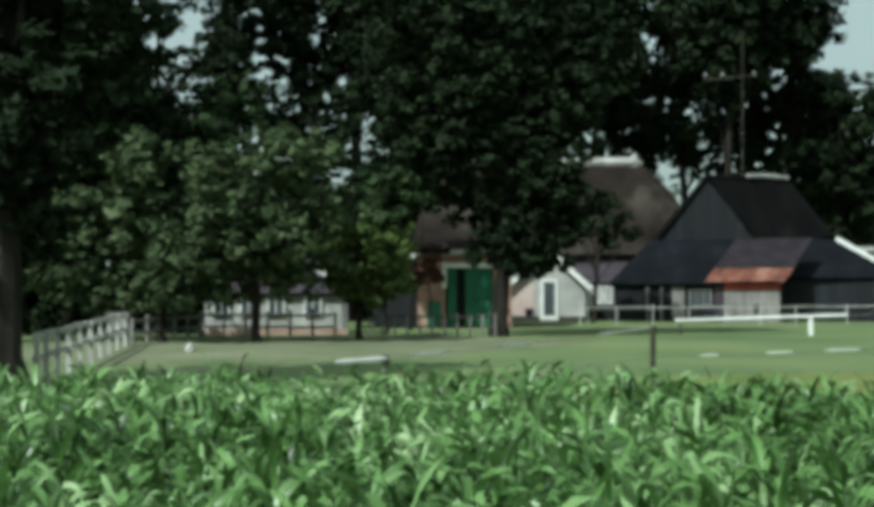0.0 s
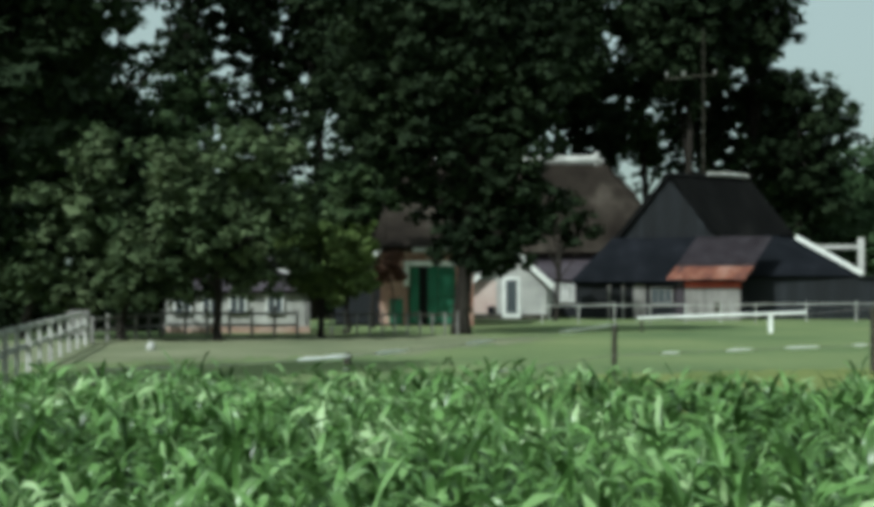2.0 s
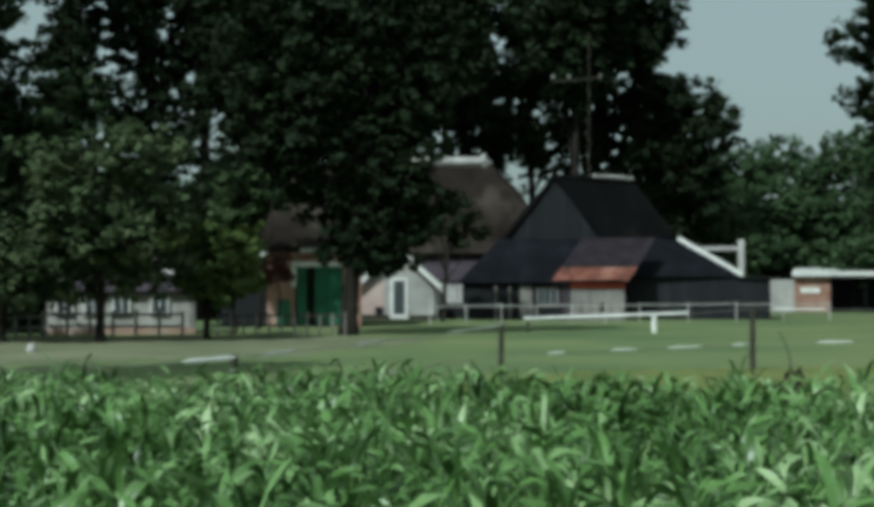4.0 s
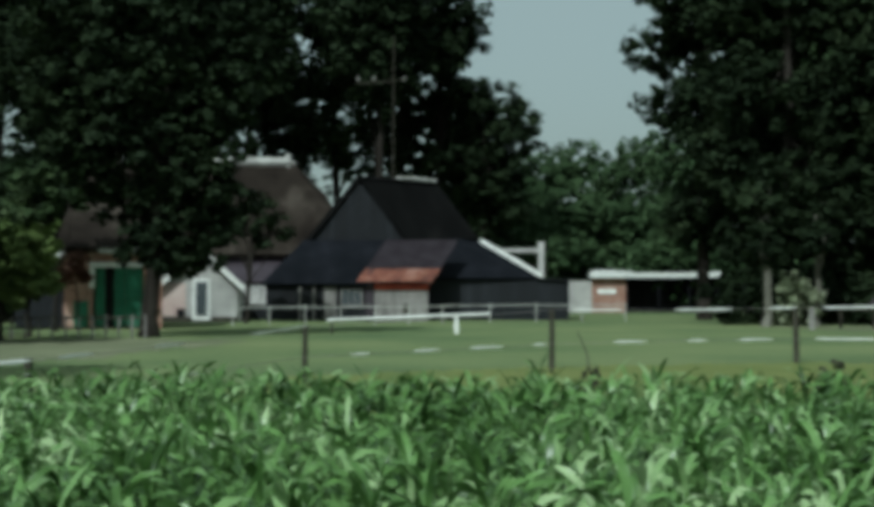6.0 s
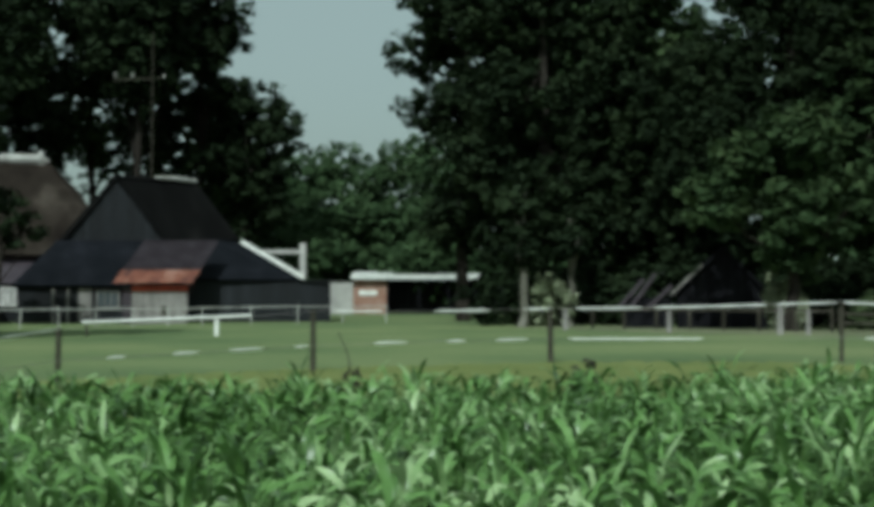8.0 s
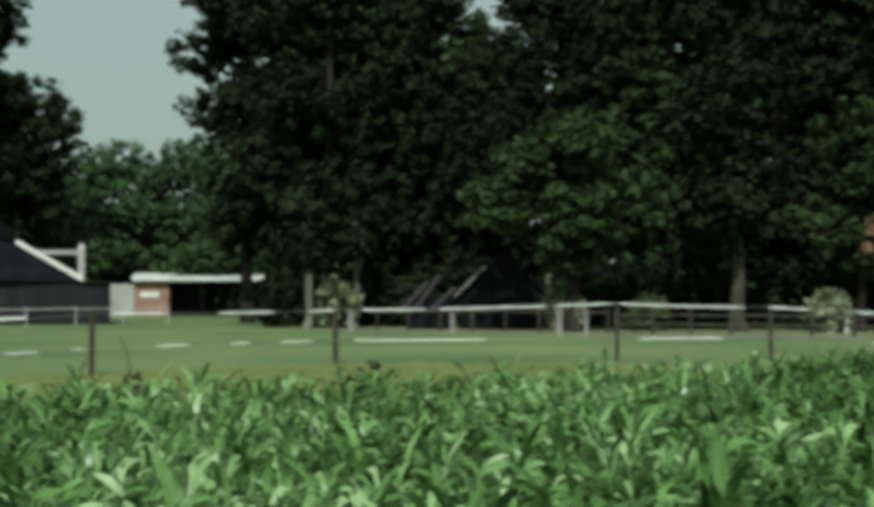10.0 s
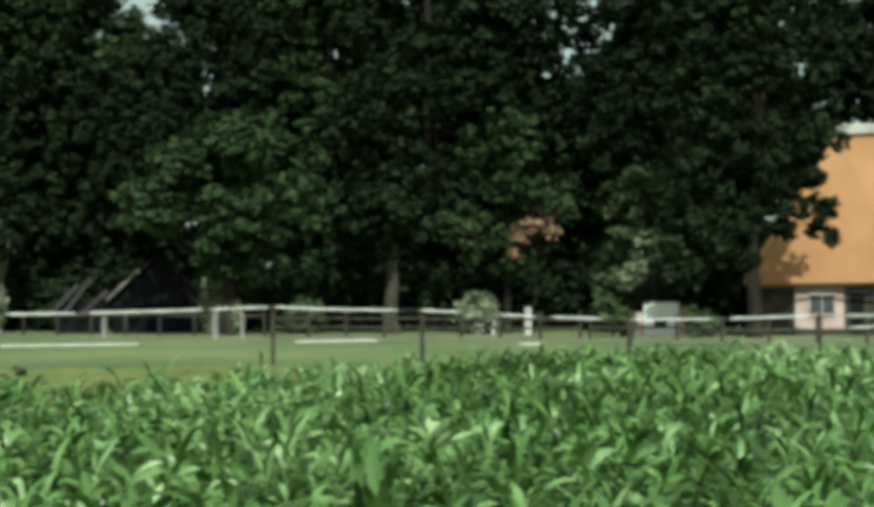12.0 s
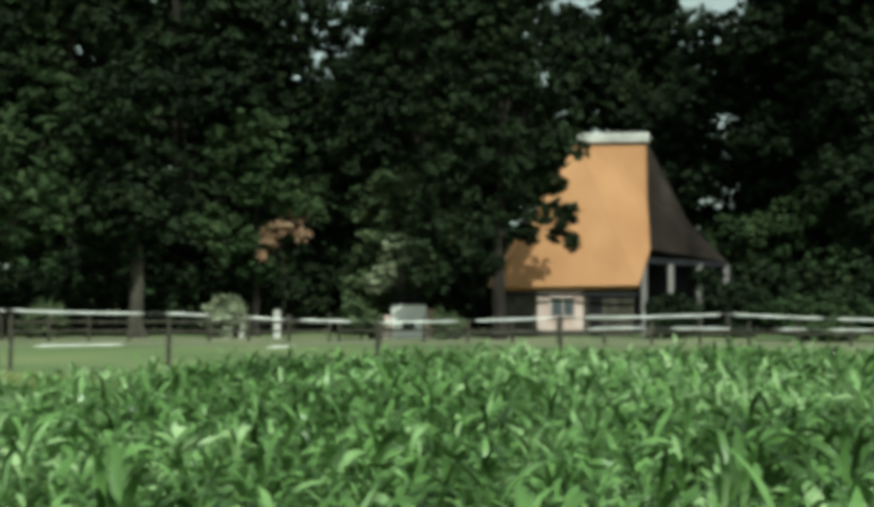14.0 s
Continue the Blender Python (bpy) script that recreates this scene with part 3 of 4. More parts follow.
def far_woods():
    q = random.Random(5)
    lobes = []
    az = -40.0
    while az < 112:
        for row in range(2):
            d = 150 + row * 16 + q.uniform(-5, 5)
            x, y = at(az + q.uniform(-1, 1), d)
            h = q.uniform(4.5, 8) + row * 2
            for z in (2.5, h * 0.6, h):
                lobes.append((x + q.uniform(-2, 2), y + q.uniform(-2, 2), z, q.uniform(3, 4.2), q.uniform(3, 4), q.uniform(2.2, 3)))
        az += 2.2
    v, f = leaves(lobes, 0.75, 0.7)
    tagged(raw_mesh("far_woods", v, f, M_FARLEAF), "continuous belt of green woods along the horizon", "woods", kind="stuff")


far_woods()


# ---- maize ----
def maize_edge(az):
    """Distance and height of the field's far edge."""
    return float(np.interp(az, [-30, 0, 20, 35, 45, 55, 72, 90], [16.0, 15.6, 15.0, 15.8, 19.0, 23.0, 25.0, 25.0])), float(np.interp(az, [-30, 30, 60, 90], [1.09, 1.09, 1.16, 1.18]))


def near_edge(az):
    """Distance of the field's straight near edge, which runs square to bearing 29."""
    return 3.5 / math.cos(radians(az - 29))


def maize_plant(q):
    """One plant of about 1 m: a stalk and arching leaves; quads as an array (n, 4, 3)."""
    quads = []
    for k in range(4):
        a0, a1 = k * math.pi / 2, (k + 1) * math.pi / 2
        p = lambda a, r, z: (math.cos(a) * r, math.sin(a) * r, z)
        quads.append([p(a0, 0.014, 0), p(a1, 0.014, 0), p(a1, 0.009, 0.75), p(a0, 0.009, 0.75)])
    turn = q.uniform(0, math.tau)
    n = q.randint(13, 16)
    for i in range(n):
        a = turn + i * math.pi * 0.93 + q.uniform(-.6, .6)
        z0 = 0.16 + 0.62 * i / (n - 1)
        length = q.uniform(0.24, 0.43) * (1.0 if i < n - 2 else 0.75)
        rise = q.uniform(1.1, 1.48)
        curl = q.uniform(0.8, 2.8)
        width = q.uniform(0.018, 0.033)
        twist, wave = q.uniform(-0.9, 0.9), q.uniform(0, math.tau)
        r, z, prev = 0.0, z0, None
        steps = 6
        for s in range(steps + 1):
            k = s / steps
            ang = rise - curl * k
            wid = width * (0.55 + 1.3 * k) * (1 - k) ** 0.55 if k < 1 else 0.002
            tw = twist * k + 0.55 * math.sin(k * 10 + wave)
            sx, sy, sz = -math.sin(a) * math.cos(tw), math.cos(a) * math.cos(tw), math.sin(tw)
            c = (math.cos(a) * r, math.sin(a) * r, z)
            lft, rgt = (c[0] + sx * wid, c[1] + sy * wid, c[2] + sz * wid + wid * 0.25), (c[0] - sx * wid, c[1] - sy * wid, c[2] - sz * wid + wid * 0.25)
            if prev:
                quads.append([prev[0], c_prev, c, lft])
                quads.append([c_prev, prev[1], rgt, c])
            prev, c_prev = (lft, rgt), c
            r += math.cos(ang) * length / steps
            z += math.sin(ang) * length / steps
    return np.array(quads)


def maize_field():
    q = random.Random(11)
    kinds = [maize_plant(q) for _ in range(14)]
    chunks = []
    for ix in range(-68, 222):
        for iy in range(-20, 150):
            x, y = ix * 0.27 + q.uniform(-.1, .1), iy * 0.33 + q.uniform(-.11, .11)
            d, az = math.hypot(x, y), math.degrees(math.atan2(x, y))
            edge, tall = maize_edge(az)
            if not (-34 < az < 92 and near_edge(az) < d < edge + 0.3 * math.sin(az * 2.1)):
                continue
            s = tall * q.uniform(0.86, 1.06) * (1 + 0.05 * math.sin(x * 1.3) * math.cos(y * 0.9))
            a = q.uniform(0, math.tau)
            c, n = math.cos(a), math.sin(a)
            m = np.array([[c, n, 0], [-n, c, 0], [q.uniform(-.1, .1), q.uniform(-.1, .1), 1]]) * s
            chunks.append(kinds[q.randrange(14)] @ m + [x, y, 0])
    v = np.concatenate(chunks).reshape(-1, 3)
    # weld the quads of each leaf, so that a leaf is one island
    key, inv = np.unique(np.round(v * 5000).astype(np.int64), axis=0, return_inverse=True)
    f = inv.reshape(-1, 4)
    tagged(raw_mesh("maize_crop", key / 5000.0, f, M_MAIZE), "dense field of knee-high fresh green maize plants", "maize", kind="stuff")


maize_field()


def field_soil():
    bm = bmesh.new()
    az = list(range(-36, 95, 3))
    ring = [bm.verts.new((*at(a, maize_edge(a)[0] + 0.2), 0.012)) for a in az] + [bm.verts.new((*at(a, near_edge(a) - 0.3), 0.012)) for a in reversed(az)]
    n = len(az)
    for i in range(n - 1):
        bm.faces.new((ring[i], ring[i + 1], ring[2 * n - 2 - i], ring[2 * n - 1 - i]))
    ob = part("field_soil", bm, M_SOIL, None)
    tagged(ob, "bare brown soil under the maize", "soil", kind="structure")


field_soil()


def dry_strip():
    """The unmown yellowish strip along the pasture fence."""
    bm = bmesh.new()
    rows = []
    for k in range(181):
        a = 2 + k * 0.26
        mid = float(np.interp(a, [2, 9, 19, 29, 49], [21, 23.5, 27, 30, 32]))
        w = 6.5 * min(1, k / 25, (180 - k) / 40) + 0.02
        rows.append([bm.verts.new((*at(a, mid + s * w + random.uniform(-.5, .5) * min(1, w)), 0.006)) for s in (-1, 1)])
    for p, q in zip(rows, rows[1:]):
        bm.faces.new((p[0], q[0], q[1], p[1]))
    tagged(part("unmown_strip", bm, M_DRY, None), "yellowish unmown turf along the pasture fence", "turf", kind="structure")


dry_strip()


def track(az0, az1, mids, half, label):
    """A worn grey track before the farmyard; mids: bearings and distances of its middle line."""
    q = random.Random(17)
    bm = bmesh.new()
    n = int((az1 - az0) / 0.3)
    rows = []
    for k in range(n + 1):
        a = az0 + (az1 - az0) * k / n
        mid = float(np.interp(a, mids[0], mids[1]))
        w = half * (0.05 + 0.95 * min(1, k / 20, (n - k) / 20))
        rows.append([bm.verts.new((*at(a, mid + s * w + q.uniform(-1.2, 1.2) * min(1, w / 3)), 0.008)) for s in (-1, -0.3, 0.3, 1)])
    for p, r in zip(rows, rows[1:]):
        for e in range(3):
            bm.faces.new((p[e], r[e], r[e + 1], p[e + 1]))
    tagged(part("farm_track", bm, M_TRACK, None), label, "track", kind="structure")


track(-20, 6.5, [(-20, -12, 0, 7), (41, 43, 46, 50)], 7.5, "worn grey-green farm track before the orchard and stable")
track(27, 84, [(27, 35, 45, 60, 84), (70, 66, 62, 60, 58)], 5.0, "worn grey-green farm track below the belt of trees")


# ---- buildings ----
def window(parent, x0, x1, z0, z1, y, frame_mat=None, bars=1, name="window", pane=None):
    w = part(name, box(x0, x1, y - 0.03, y + 0.03, z0, z1), pane or M_GLASS, parent)
    t = 0.09
    for a in ((x0 - t, x1 + t, z1, z1 + t), (x0 - t, x1 + t, z0 - t, z0), (x0 - t, x0, z0, z1), (x1, x1 + t, z0, z1)):
        part("frame", box(a[0], a[1], y - 0.07, y + 0.04, a[2], a[3]), frame_mat or M_WHITE, w)
    for i in range(bars):
        x = x0 + (x1 - x0) * (i + 1) / (bars + 1)
        part("glazing_bar", box(x - 0.025, x + 0.025, y - 0.05, y - 0.031, z0, z1), frame_mat or M_WHITE, w)
    return w


def farmhouse():
    ob = thing("farmhouse", place(4.0, 88), "long thatched farmhouse with a pale ridge and brick walls", "farmhouse")
    zr, ze = 10.2, 4.0
    part("front_wall", box(-10.6, 9.6, -1.7, -1.4, 0, 4.2), M_PURPLE, ob)
    part("back_wall", box(-10.6, 9.6, 9.4, 9.7, 0, 4.2), M_BRICK, ob)
    part("end_wall", box(-10.6, -10.3, -1.4, 9.4, 0, 4.2), M_BRICK, ob)
    part("end_wall", box(9.3, 9.6, -1.4, 9.4, 0, 4.2), M_BRICK, ob)
    part("front_roof", slab([(-11.6, -2.2, ze), (10.6, -2.2, ze), (9.0, 2.2, 8.0), (7.0, 4.0, zr), (-8.8, 4.0, zr)], 0.35), M_THATCH, ob)
    part("back_roof", slab([(-11.6, 10.2, ze), (10.6, 10.2, ze), (9.0, 5.8, 8.0), (7.0, 4.0, zr), (-8.8, 4.0, zr)], 0.35), M_THATCH, ob)
    part("roof_hip", slab([(10.6, -2.2, ze), (10.6, 10.2, ze), (9.0, 5.8, 8.0), (7.0, 4.0, zr), (9.0, 2.2, 8.0)], 0.35), M_THATCH, ob)
    part("roof_hip", slab([(-11.6, -2.2, ze), (-11.6, 10.2, ze), (-8.8, 4.0, zr)], 0.35), M_THATCH, ob)
    part("ridge_cap", tube([(-9.1, 3.95, zr + 0.02), (-0.5, 3.95, zr - 0.02), (3.2, 3.9, zr), (6.6, 3.9, zr + 0.03), (7.1, 3.95, zr - 0.1)], [0.22, 0.2, 0.3, 0.32, 0.16], 8), M_CAP, ob, "pale ridge capping")
    # box shapes the small upturn of the ridge end; not a real stack
    part("chimney", box(6.45, 6.8, 3.7, 4.2, 9.6, 10.75, bevel=0.04), M_CAP, ob, "short pale upturn at the ridge end")
    for x in (2.2, 4.2):
        window(ob, x, x + 0.9, 1.2, 2.6, -1.75)


def stable():
    ob = thing("brick_stable", place(1.33, 66), "brick stable with tall green barn doors", "stable")
    part("front_wall", box(-2.45, -1.15, 0, 0.3, 0, 3.75), M_BRICK, ob)
    part("front_wall", box(1.15, 2.0, 0, 0.3, 0, 3.75), M_BRICK, ob)
    part("front_wall", box(-1.15, 1.15, 0, 0.3, 3.12, 3.75), M_BRICK, ob)
    part("side_wall", box(-2.45, -2.15, 0.3, 9, 0, 3.7), M_BRICK, ob)
    part("side_wall", box(1.7, 2.0, 0.3, 9, 0, 3.7), M_BRICK, ob)
    part("roof", slab([(-2.8, -0.35, 3.78), (2.3, -0.35, 3.78), (1.6, 6.0, 7.3), (-2.2, 6.0, 7.3)], 0.28), M_THATCH, ob, "grey-brown thatched roof")
    part("roof", slab([(2.3, -0.35, 3.78), (2.5, 9.6, 3.78), (1.6, 6.0, 7.3)], 0.28), M_THATCH, ob)
    part("roof", slab([(-2.8, -0.35, 3.78), (-2.9, 9.6, 3.78), (-2.2, 6.0, 7.3)], 0.28), M_THATCH, ob)
    part("roof", slab([(-2.9, 9.6, 3.78), (2.5, 9.6, 3.78), (1.6, 6.0, 7.3), (-2.2, 6.0, 7.3)], 0.28), M_THATCH, ob)
    part("back_wall", box(-2.15, 1.7, 8.7, 9, 0, 3.7), M_BRICK, ob)
    part("fascia", box(-0.9, 2.2, -0.42, -0.37, 3.5, 3.72), M_CAP, ob, "pale board below the eaves")
    for x0, x1 in ((-1.05, -0.6), (-0.2, 0.3), (0.3, 1.12)):
        d = part("barn_door", box(x0 + 0.01, x1 - 0.01, 0.06, 0.14, 0.05, 2.85), M_GREEN, ob, "green-painted door leaf")
        for z in (0.5, 1.5, 2.5):
            part("batten", box(x0 + 0.04, x1 - 0.04, 0.02, 0.058, z, z + 0.13), M_GREEN, d)
    # plate across the gap paints the darkness of the stable inside
    part("doorway", box(-0.6, -0.2, 0.2, 0.25, 0.0, 2.85), M_DARK, ob, "dark plate for the shade in the open door gap")
    part("lintel", box(-1.3, 1.25, -0.06, 0.12, 2.87, 3.1), M_WHITE, ob, "white-painted door lintel")
    part("door_post", box(-1.3, -1.07, -0.05, 0.14, 1.9, 2.86), M_WHITE, ob, "white-painted upper door post")
    # low side bay with a white verge
    part("side_bay_wall", box(-4.6, -2.47, 0.2, 0.5, 0, 1.9), M_TAR, ob, "dark boarded bay")
    part("side_bay_roof", slab([(-5.0, -0.15, 1.75), (-2.42, -0.15, 3.7), (-2.42, 5, 3.7), (-5.0, 5, 1.75)], 0.18), M_PURPLE, ob)
    part("verge_board", bar((-4.0, -0.22, 2.3), (-2.4, -0.22, 3.62), 0.05, 0.24), M_WHITE, ob, "white verge board")
    part("plank_door", box(-2.0, -1.35, -0.06, -0.01, 0.05, 1.3), M_GREEN, ob, "low green plank door")


def annex():
    ob = thing("annex", place(4.55, 79), "small pink-rendered annex with white door and verges", "annex")
    gable = [(-2.15, 0, 0), (2.1, 0, 0), (2.1, 0, 2.15), (0.05, 0, 4.0), (-2.15, 0, 2.15)]
    bm = slab(gable, 0.25)
    part("gable_wall", bm, M_PLASTER, ob)
    part("wall_render", box(-2.1, -0.75, -0.03, -0.004, 0.35, 2.2), M_PINK, ob, "pink-tinted wall panel")
    part("plinth", box(-2.2, 2.15, -0.08, -0.004, 0, 0.3), M_POST, ob, "dark plinth")
    for s, x0, x1 in ((1, 0.05, 2.45), (-1, 0.05, -2.45)):
        part("roof", slab([(x0, -0.35, 4.15), (x1, -0.35, 1.95), (x1, 6, 1.95), (x0, 6, 4.15)], 0.15), M_PURPLE, ob)
        part("verge_board", bar((x0, -0.4, 4.06), (x1, -0.4, 1.88), 0.06, 0.3), M_WHITE, ob, "broad white verge board")
        part("side_wall", box(min(x1 * .85, x1 * .95), max(x1 * .85, x1 * .95), 0.26, 6, 0, 2.1), M_PLASTER, ob)
    d = part("door", box(-0.42, 0.62, -0.09, -0.02, 0.1, 2.45), M_WHITE, ob, "white door with a dark glazed panel")
    part("door_panel", box(-0.2, 0.42, -0.11, -0.092, 0.35, 2.25), M_GLASS, d)
    part("hatch", box(-1.25, -0.8, -0.09, -0.035, 0.3, 0.75), M_DARK, ob, "small dark hatch")
    # low link building with tiled roof
    ob = thing("link_building", place(7.0, 84), "low link building with purple-grey tiles and pale windows", "outbuilding")
    part("roof", slab([(-2.8, -0.3, 2.3), (1.6, -0.3, 2.3), (2.3, 3.6, 4.1), (-2.4, 3.6, 4.1)], 0.14), M_PURPLE, ob)
    part("roof", slab([(-2.8, 7.5, 2.3), (1.6, 7.5, 2.3), (2.3, 3.6, 4.1), (-2.4, 3.6, 4.1)], 0.14), M_PURPLE, ob)
    part("wall", box(-2.6, 1.5, 0, 0.25, 0, 2.2), M_PLASTER, ob)
    part("end_wall", box(-2.6, -2.35, 0.25, 7, 0, 2.2), M_PLASTER, ob)
    for x in (-1.1, -0.1):
        window(ob, x, x + 0.7, 1.05, 1.95, -0.05, pane=M_PLASTER)
    part("lower_boarding", box(-2.6, 1.5, -0.04, -0.005, 0, 0.85), M_TAR, ob, "black lower boarding")


def barn():
    ob = thing("black_barn", place(11.0, 83), "large black tarred barn with dark thatched roof", "barn")
    A, B, C, D = (0, 0, 8.65), (4.9, 4, 8.6), (2.95, -0.6, 4.74), (-3.2, 0.4, 4.74)
    E2, D2 = (7.6, 3.45, 5.0), (-5.6, -0.2, 2.15)
    part("roof", slab([A, C, E2, B], 0.3), M_DARKTHATCH, ob, "dark thatched roof")
    part("roof", slab([A, B, (0.5, 10, 2.2), D2, D], 0.3), M_DARKTHATCH, ob)
    part("roof_hip", slab([B, E2, (7.2, 9, 2.6), (0.5, 10, 2.2)], 0.3), M_DARKTHATCH, ob)
    part("ridge_cap", tube([(2.4, 1.96, 8.66), (3.6, 2.9, 8.68), (4.9, 4, 8.62)], [0.1, 0.13, 0.12], 8), M_CAP, ob, "pale worn ridge cap")
    # boarded gable
    n = 24
    for i in range(n):
        a, b = i / n, (i + 1) / n
        top = lambda k: 4.74 + (8.3 - 4.74) * (1 - abs(k - 0.52) / (0.52 if k < 0.52 else 0.48))
        p = lambda k, z: (D[0] + (C[0] - D[0]) * k, D[1] + (C[1] - D[1]) * k + 0.15 + 0.03 * (i % 2), z)
        a2, b2 = a + 0.002, b - 0.002
        part("board", slab([p(a2, 4.5), p(b2, 4.5), p(b2, max(4.52, top(b2))), p(a2, max(4.52, top(a2)))], 0.04), M_TAR, ob)
    # skirt roof below the gable
    part("skirt_roof", slab([(-5.6, -2.6, 2.15), (1.2, -2.8, 2.15), (3.0, -0.7, 4.76), (-3.25, 0.3, 4.76)], 0.18), M_SLATE, ob, "blue-black skirt roof")
    part("skirt_roof", slab([(-5.6, -2.6, 2.15), (-3.25, 0.3, 4.76), D2], 0.18), M_SLATE, ob)
    part("front_wall", box(-5.3, 1.2, -2.3, -2.1, 0, 2.2), M_TAR, ob)
    part("side_wall", box(-5.3, -5.1, -2.1, 8, 0, 2.1), M_TAR, ob)
    part("back_wall", box(-5.3, 7, 8.6, 8.8, 0, 2.3), M_TAR, ob)
    part("end_wall", box(6.6, 6.8, 3.5, 8.6, 0, 2.9), M_TAR, ob)
    part("door", box(-1.95, -1.25, -2.37, -2.31, 0.1, 2.0), M_WOOD, ob, "grey weathered door")
    window(ob, -0.9, 0.2, 0.9, 1.8, -2.36, M_WOOD, 2)
    for x in (-3.4, -2.6):
        part("post", box(x, x + 0.12, -2.45, -2.32, 0, 2.05), M_WOOD, ob)


def rust_lean_to():
    ob = thing("lean_to", place(12.6, 79.5), "lean-to shed with a rusty corrugated roof", "shed")
    n = 7
    for i in range(n):
        a, b = i / n, (i + 1) / n
        lo = lambda k: Vector((-2.3 + 4.3 * k, -0.9, 2.25))
        hi = lambda k: Vector((-0.6 + 4.2 * k, 2.2, 4.72))
        for u0, u1, mat in ((0.0, 0.36 + 0.07 * math.sin(i * 2.1), M_RUST), (0.3, 1.0, M_PURPLE)):
            bm = bmesh.new()
            w = 10
            rows = []
            for u in (u0, u1):
                row = []
                for s in range(w + 1):
                    k = a + (b - a + 0.01) * s / w
                    p = lo(k).lerp(hi(k), u)
                    row.append(bm.verts.new((p.x, p.y, p.z + 0.035 * (s % 2) + (0.02 if u0 else 0) + 0.012 * (i % 2))))
                rows.append(row)
            for s in range(w):
                bm.faces.new((rows[0][s], rows[0][s + 1], rows[1][s + 1], rows[1][s]))
            bmesh.ops.solidify(bm, geom=bm.faces[:], thickness=0.012)
            part("roof_sheet", bm, mat, ob)
    part("front_wall", box(-1.25, 1.8, -0.4, -0.2, 0, 2.15), M_WOOD, ob, "pale weathered board wall")
    part("wall_band", box(-1.25, 1.82, -0.46, -0.41, 1.8, 2.12), M_REDPAINT, ob, "rust-red top plate")
    part("door_post", box(-1.75, -1.3, -0.42, -0.2, 0, 2.1), M_PURPLE, ob, "dull reddish door post")
    part("side_wall", box(1.62, 1.8, -0.2, 2.4, 0, 2.3), M_TAR, ob)
    part("side_gable", slab([(1.82, -0.5, 2.1), (1.82, 2.6, 2.1), (3.3, 2.3, 4.5)], 0.1), M_TAR, ob)
    part("wall_patch", box(0.35, 0.75, -0.425, -0.402, 0.45, 1.0), M_POST, ob, "dark brown patch")


def black_shed():
    ob = thing("black_shed", place(14.9, 82), "long low black shed with a blue-black roof", "shed")
    part("roof", slab([(-2.1, -0.6, 2.5), (5.2, -0.2, 2.5), (1.6, 3.0, 4.75), (0.0, 2.6, 4.95)], 0.15), M_SLATE, ob)
    part("roof", slab([(5.2, -0.2, 2.5), (5.4, 6.5, 2.5), (1.6, 3.0, 4.75)], 0.15), M_SLATE, ob)
    part("roof", slab([(-1.5, 6.5, 2.5), (5.4, 6.5, 2.5), (1.6, 3.0, 4.75), (0.0, 2.6, 4.95)], 0.15), M_SLATE, ob)
    part("front_wall", box(-1.7, 6.9, -0.1, 0.1, 0, 2.4), M_TAR, ob)
    part("end_wall", box(6.7, 6.9, 0.1, 6, 0, 2.4), M_TAR, ob)
    part("back_wall", box(-1.7, 6.9, 6, 6.2, 0, 2.4), M_TAR, ob)
    part("lean_roof", slab([(5.0, -0.3, 2.52), (7.2, -0.3, 2.42), (7.2, 6.4, 2.45), (5.0, 6.4, 2.55)], 0.1), M_TAR, ob)
    part("verge_board", bar((1.75, 2.75, 4.82), (5.3, -0.35, 2.62), 0.1, 0.24), M_WHITE, ob, "white verge board along the roof edge")
    ob = thing("hay_barrack", place(17.9, 90), "white-painted open hay barrack frame beside the black shed", "hay barrack")
    part("verge", bar((-3.1, 0, 4.75), (0.15, 0, 2.75), 0.12, 0.3), M_CAP, ob)
    part("beam", bar((-2.4, 0.1, 4.35), (1.2, 0.1, 4.35), 0.12, 0.26), M_CAP, ob)
    part("post", box(0.85, 1.25, 0, 0.25, 0.0, 4.9), M_CAP, ob)
    part("roof_edge", bar((-0.3, 0.1, 2.85), (1.2, 0.1, 2.85), 0.12, 0.16), M_CAP, ob)


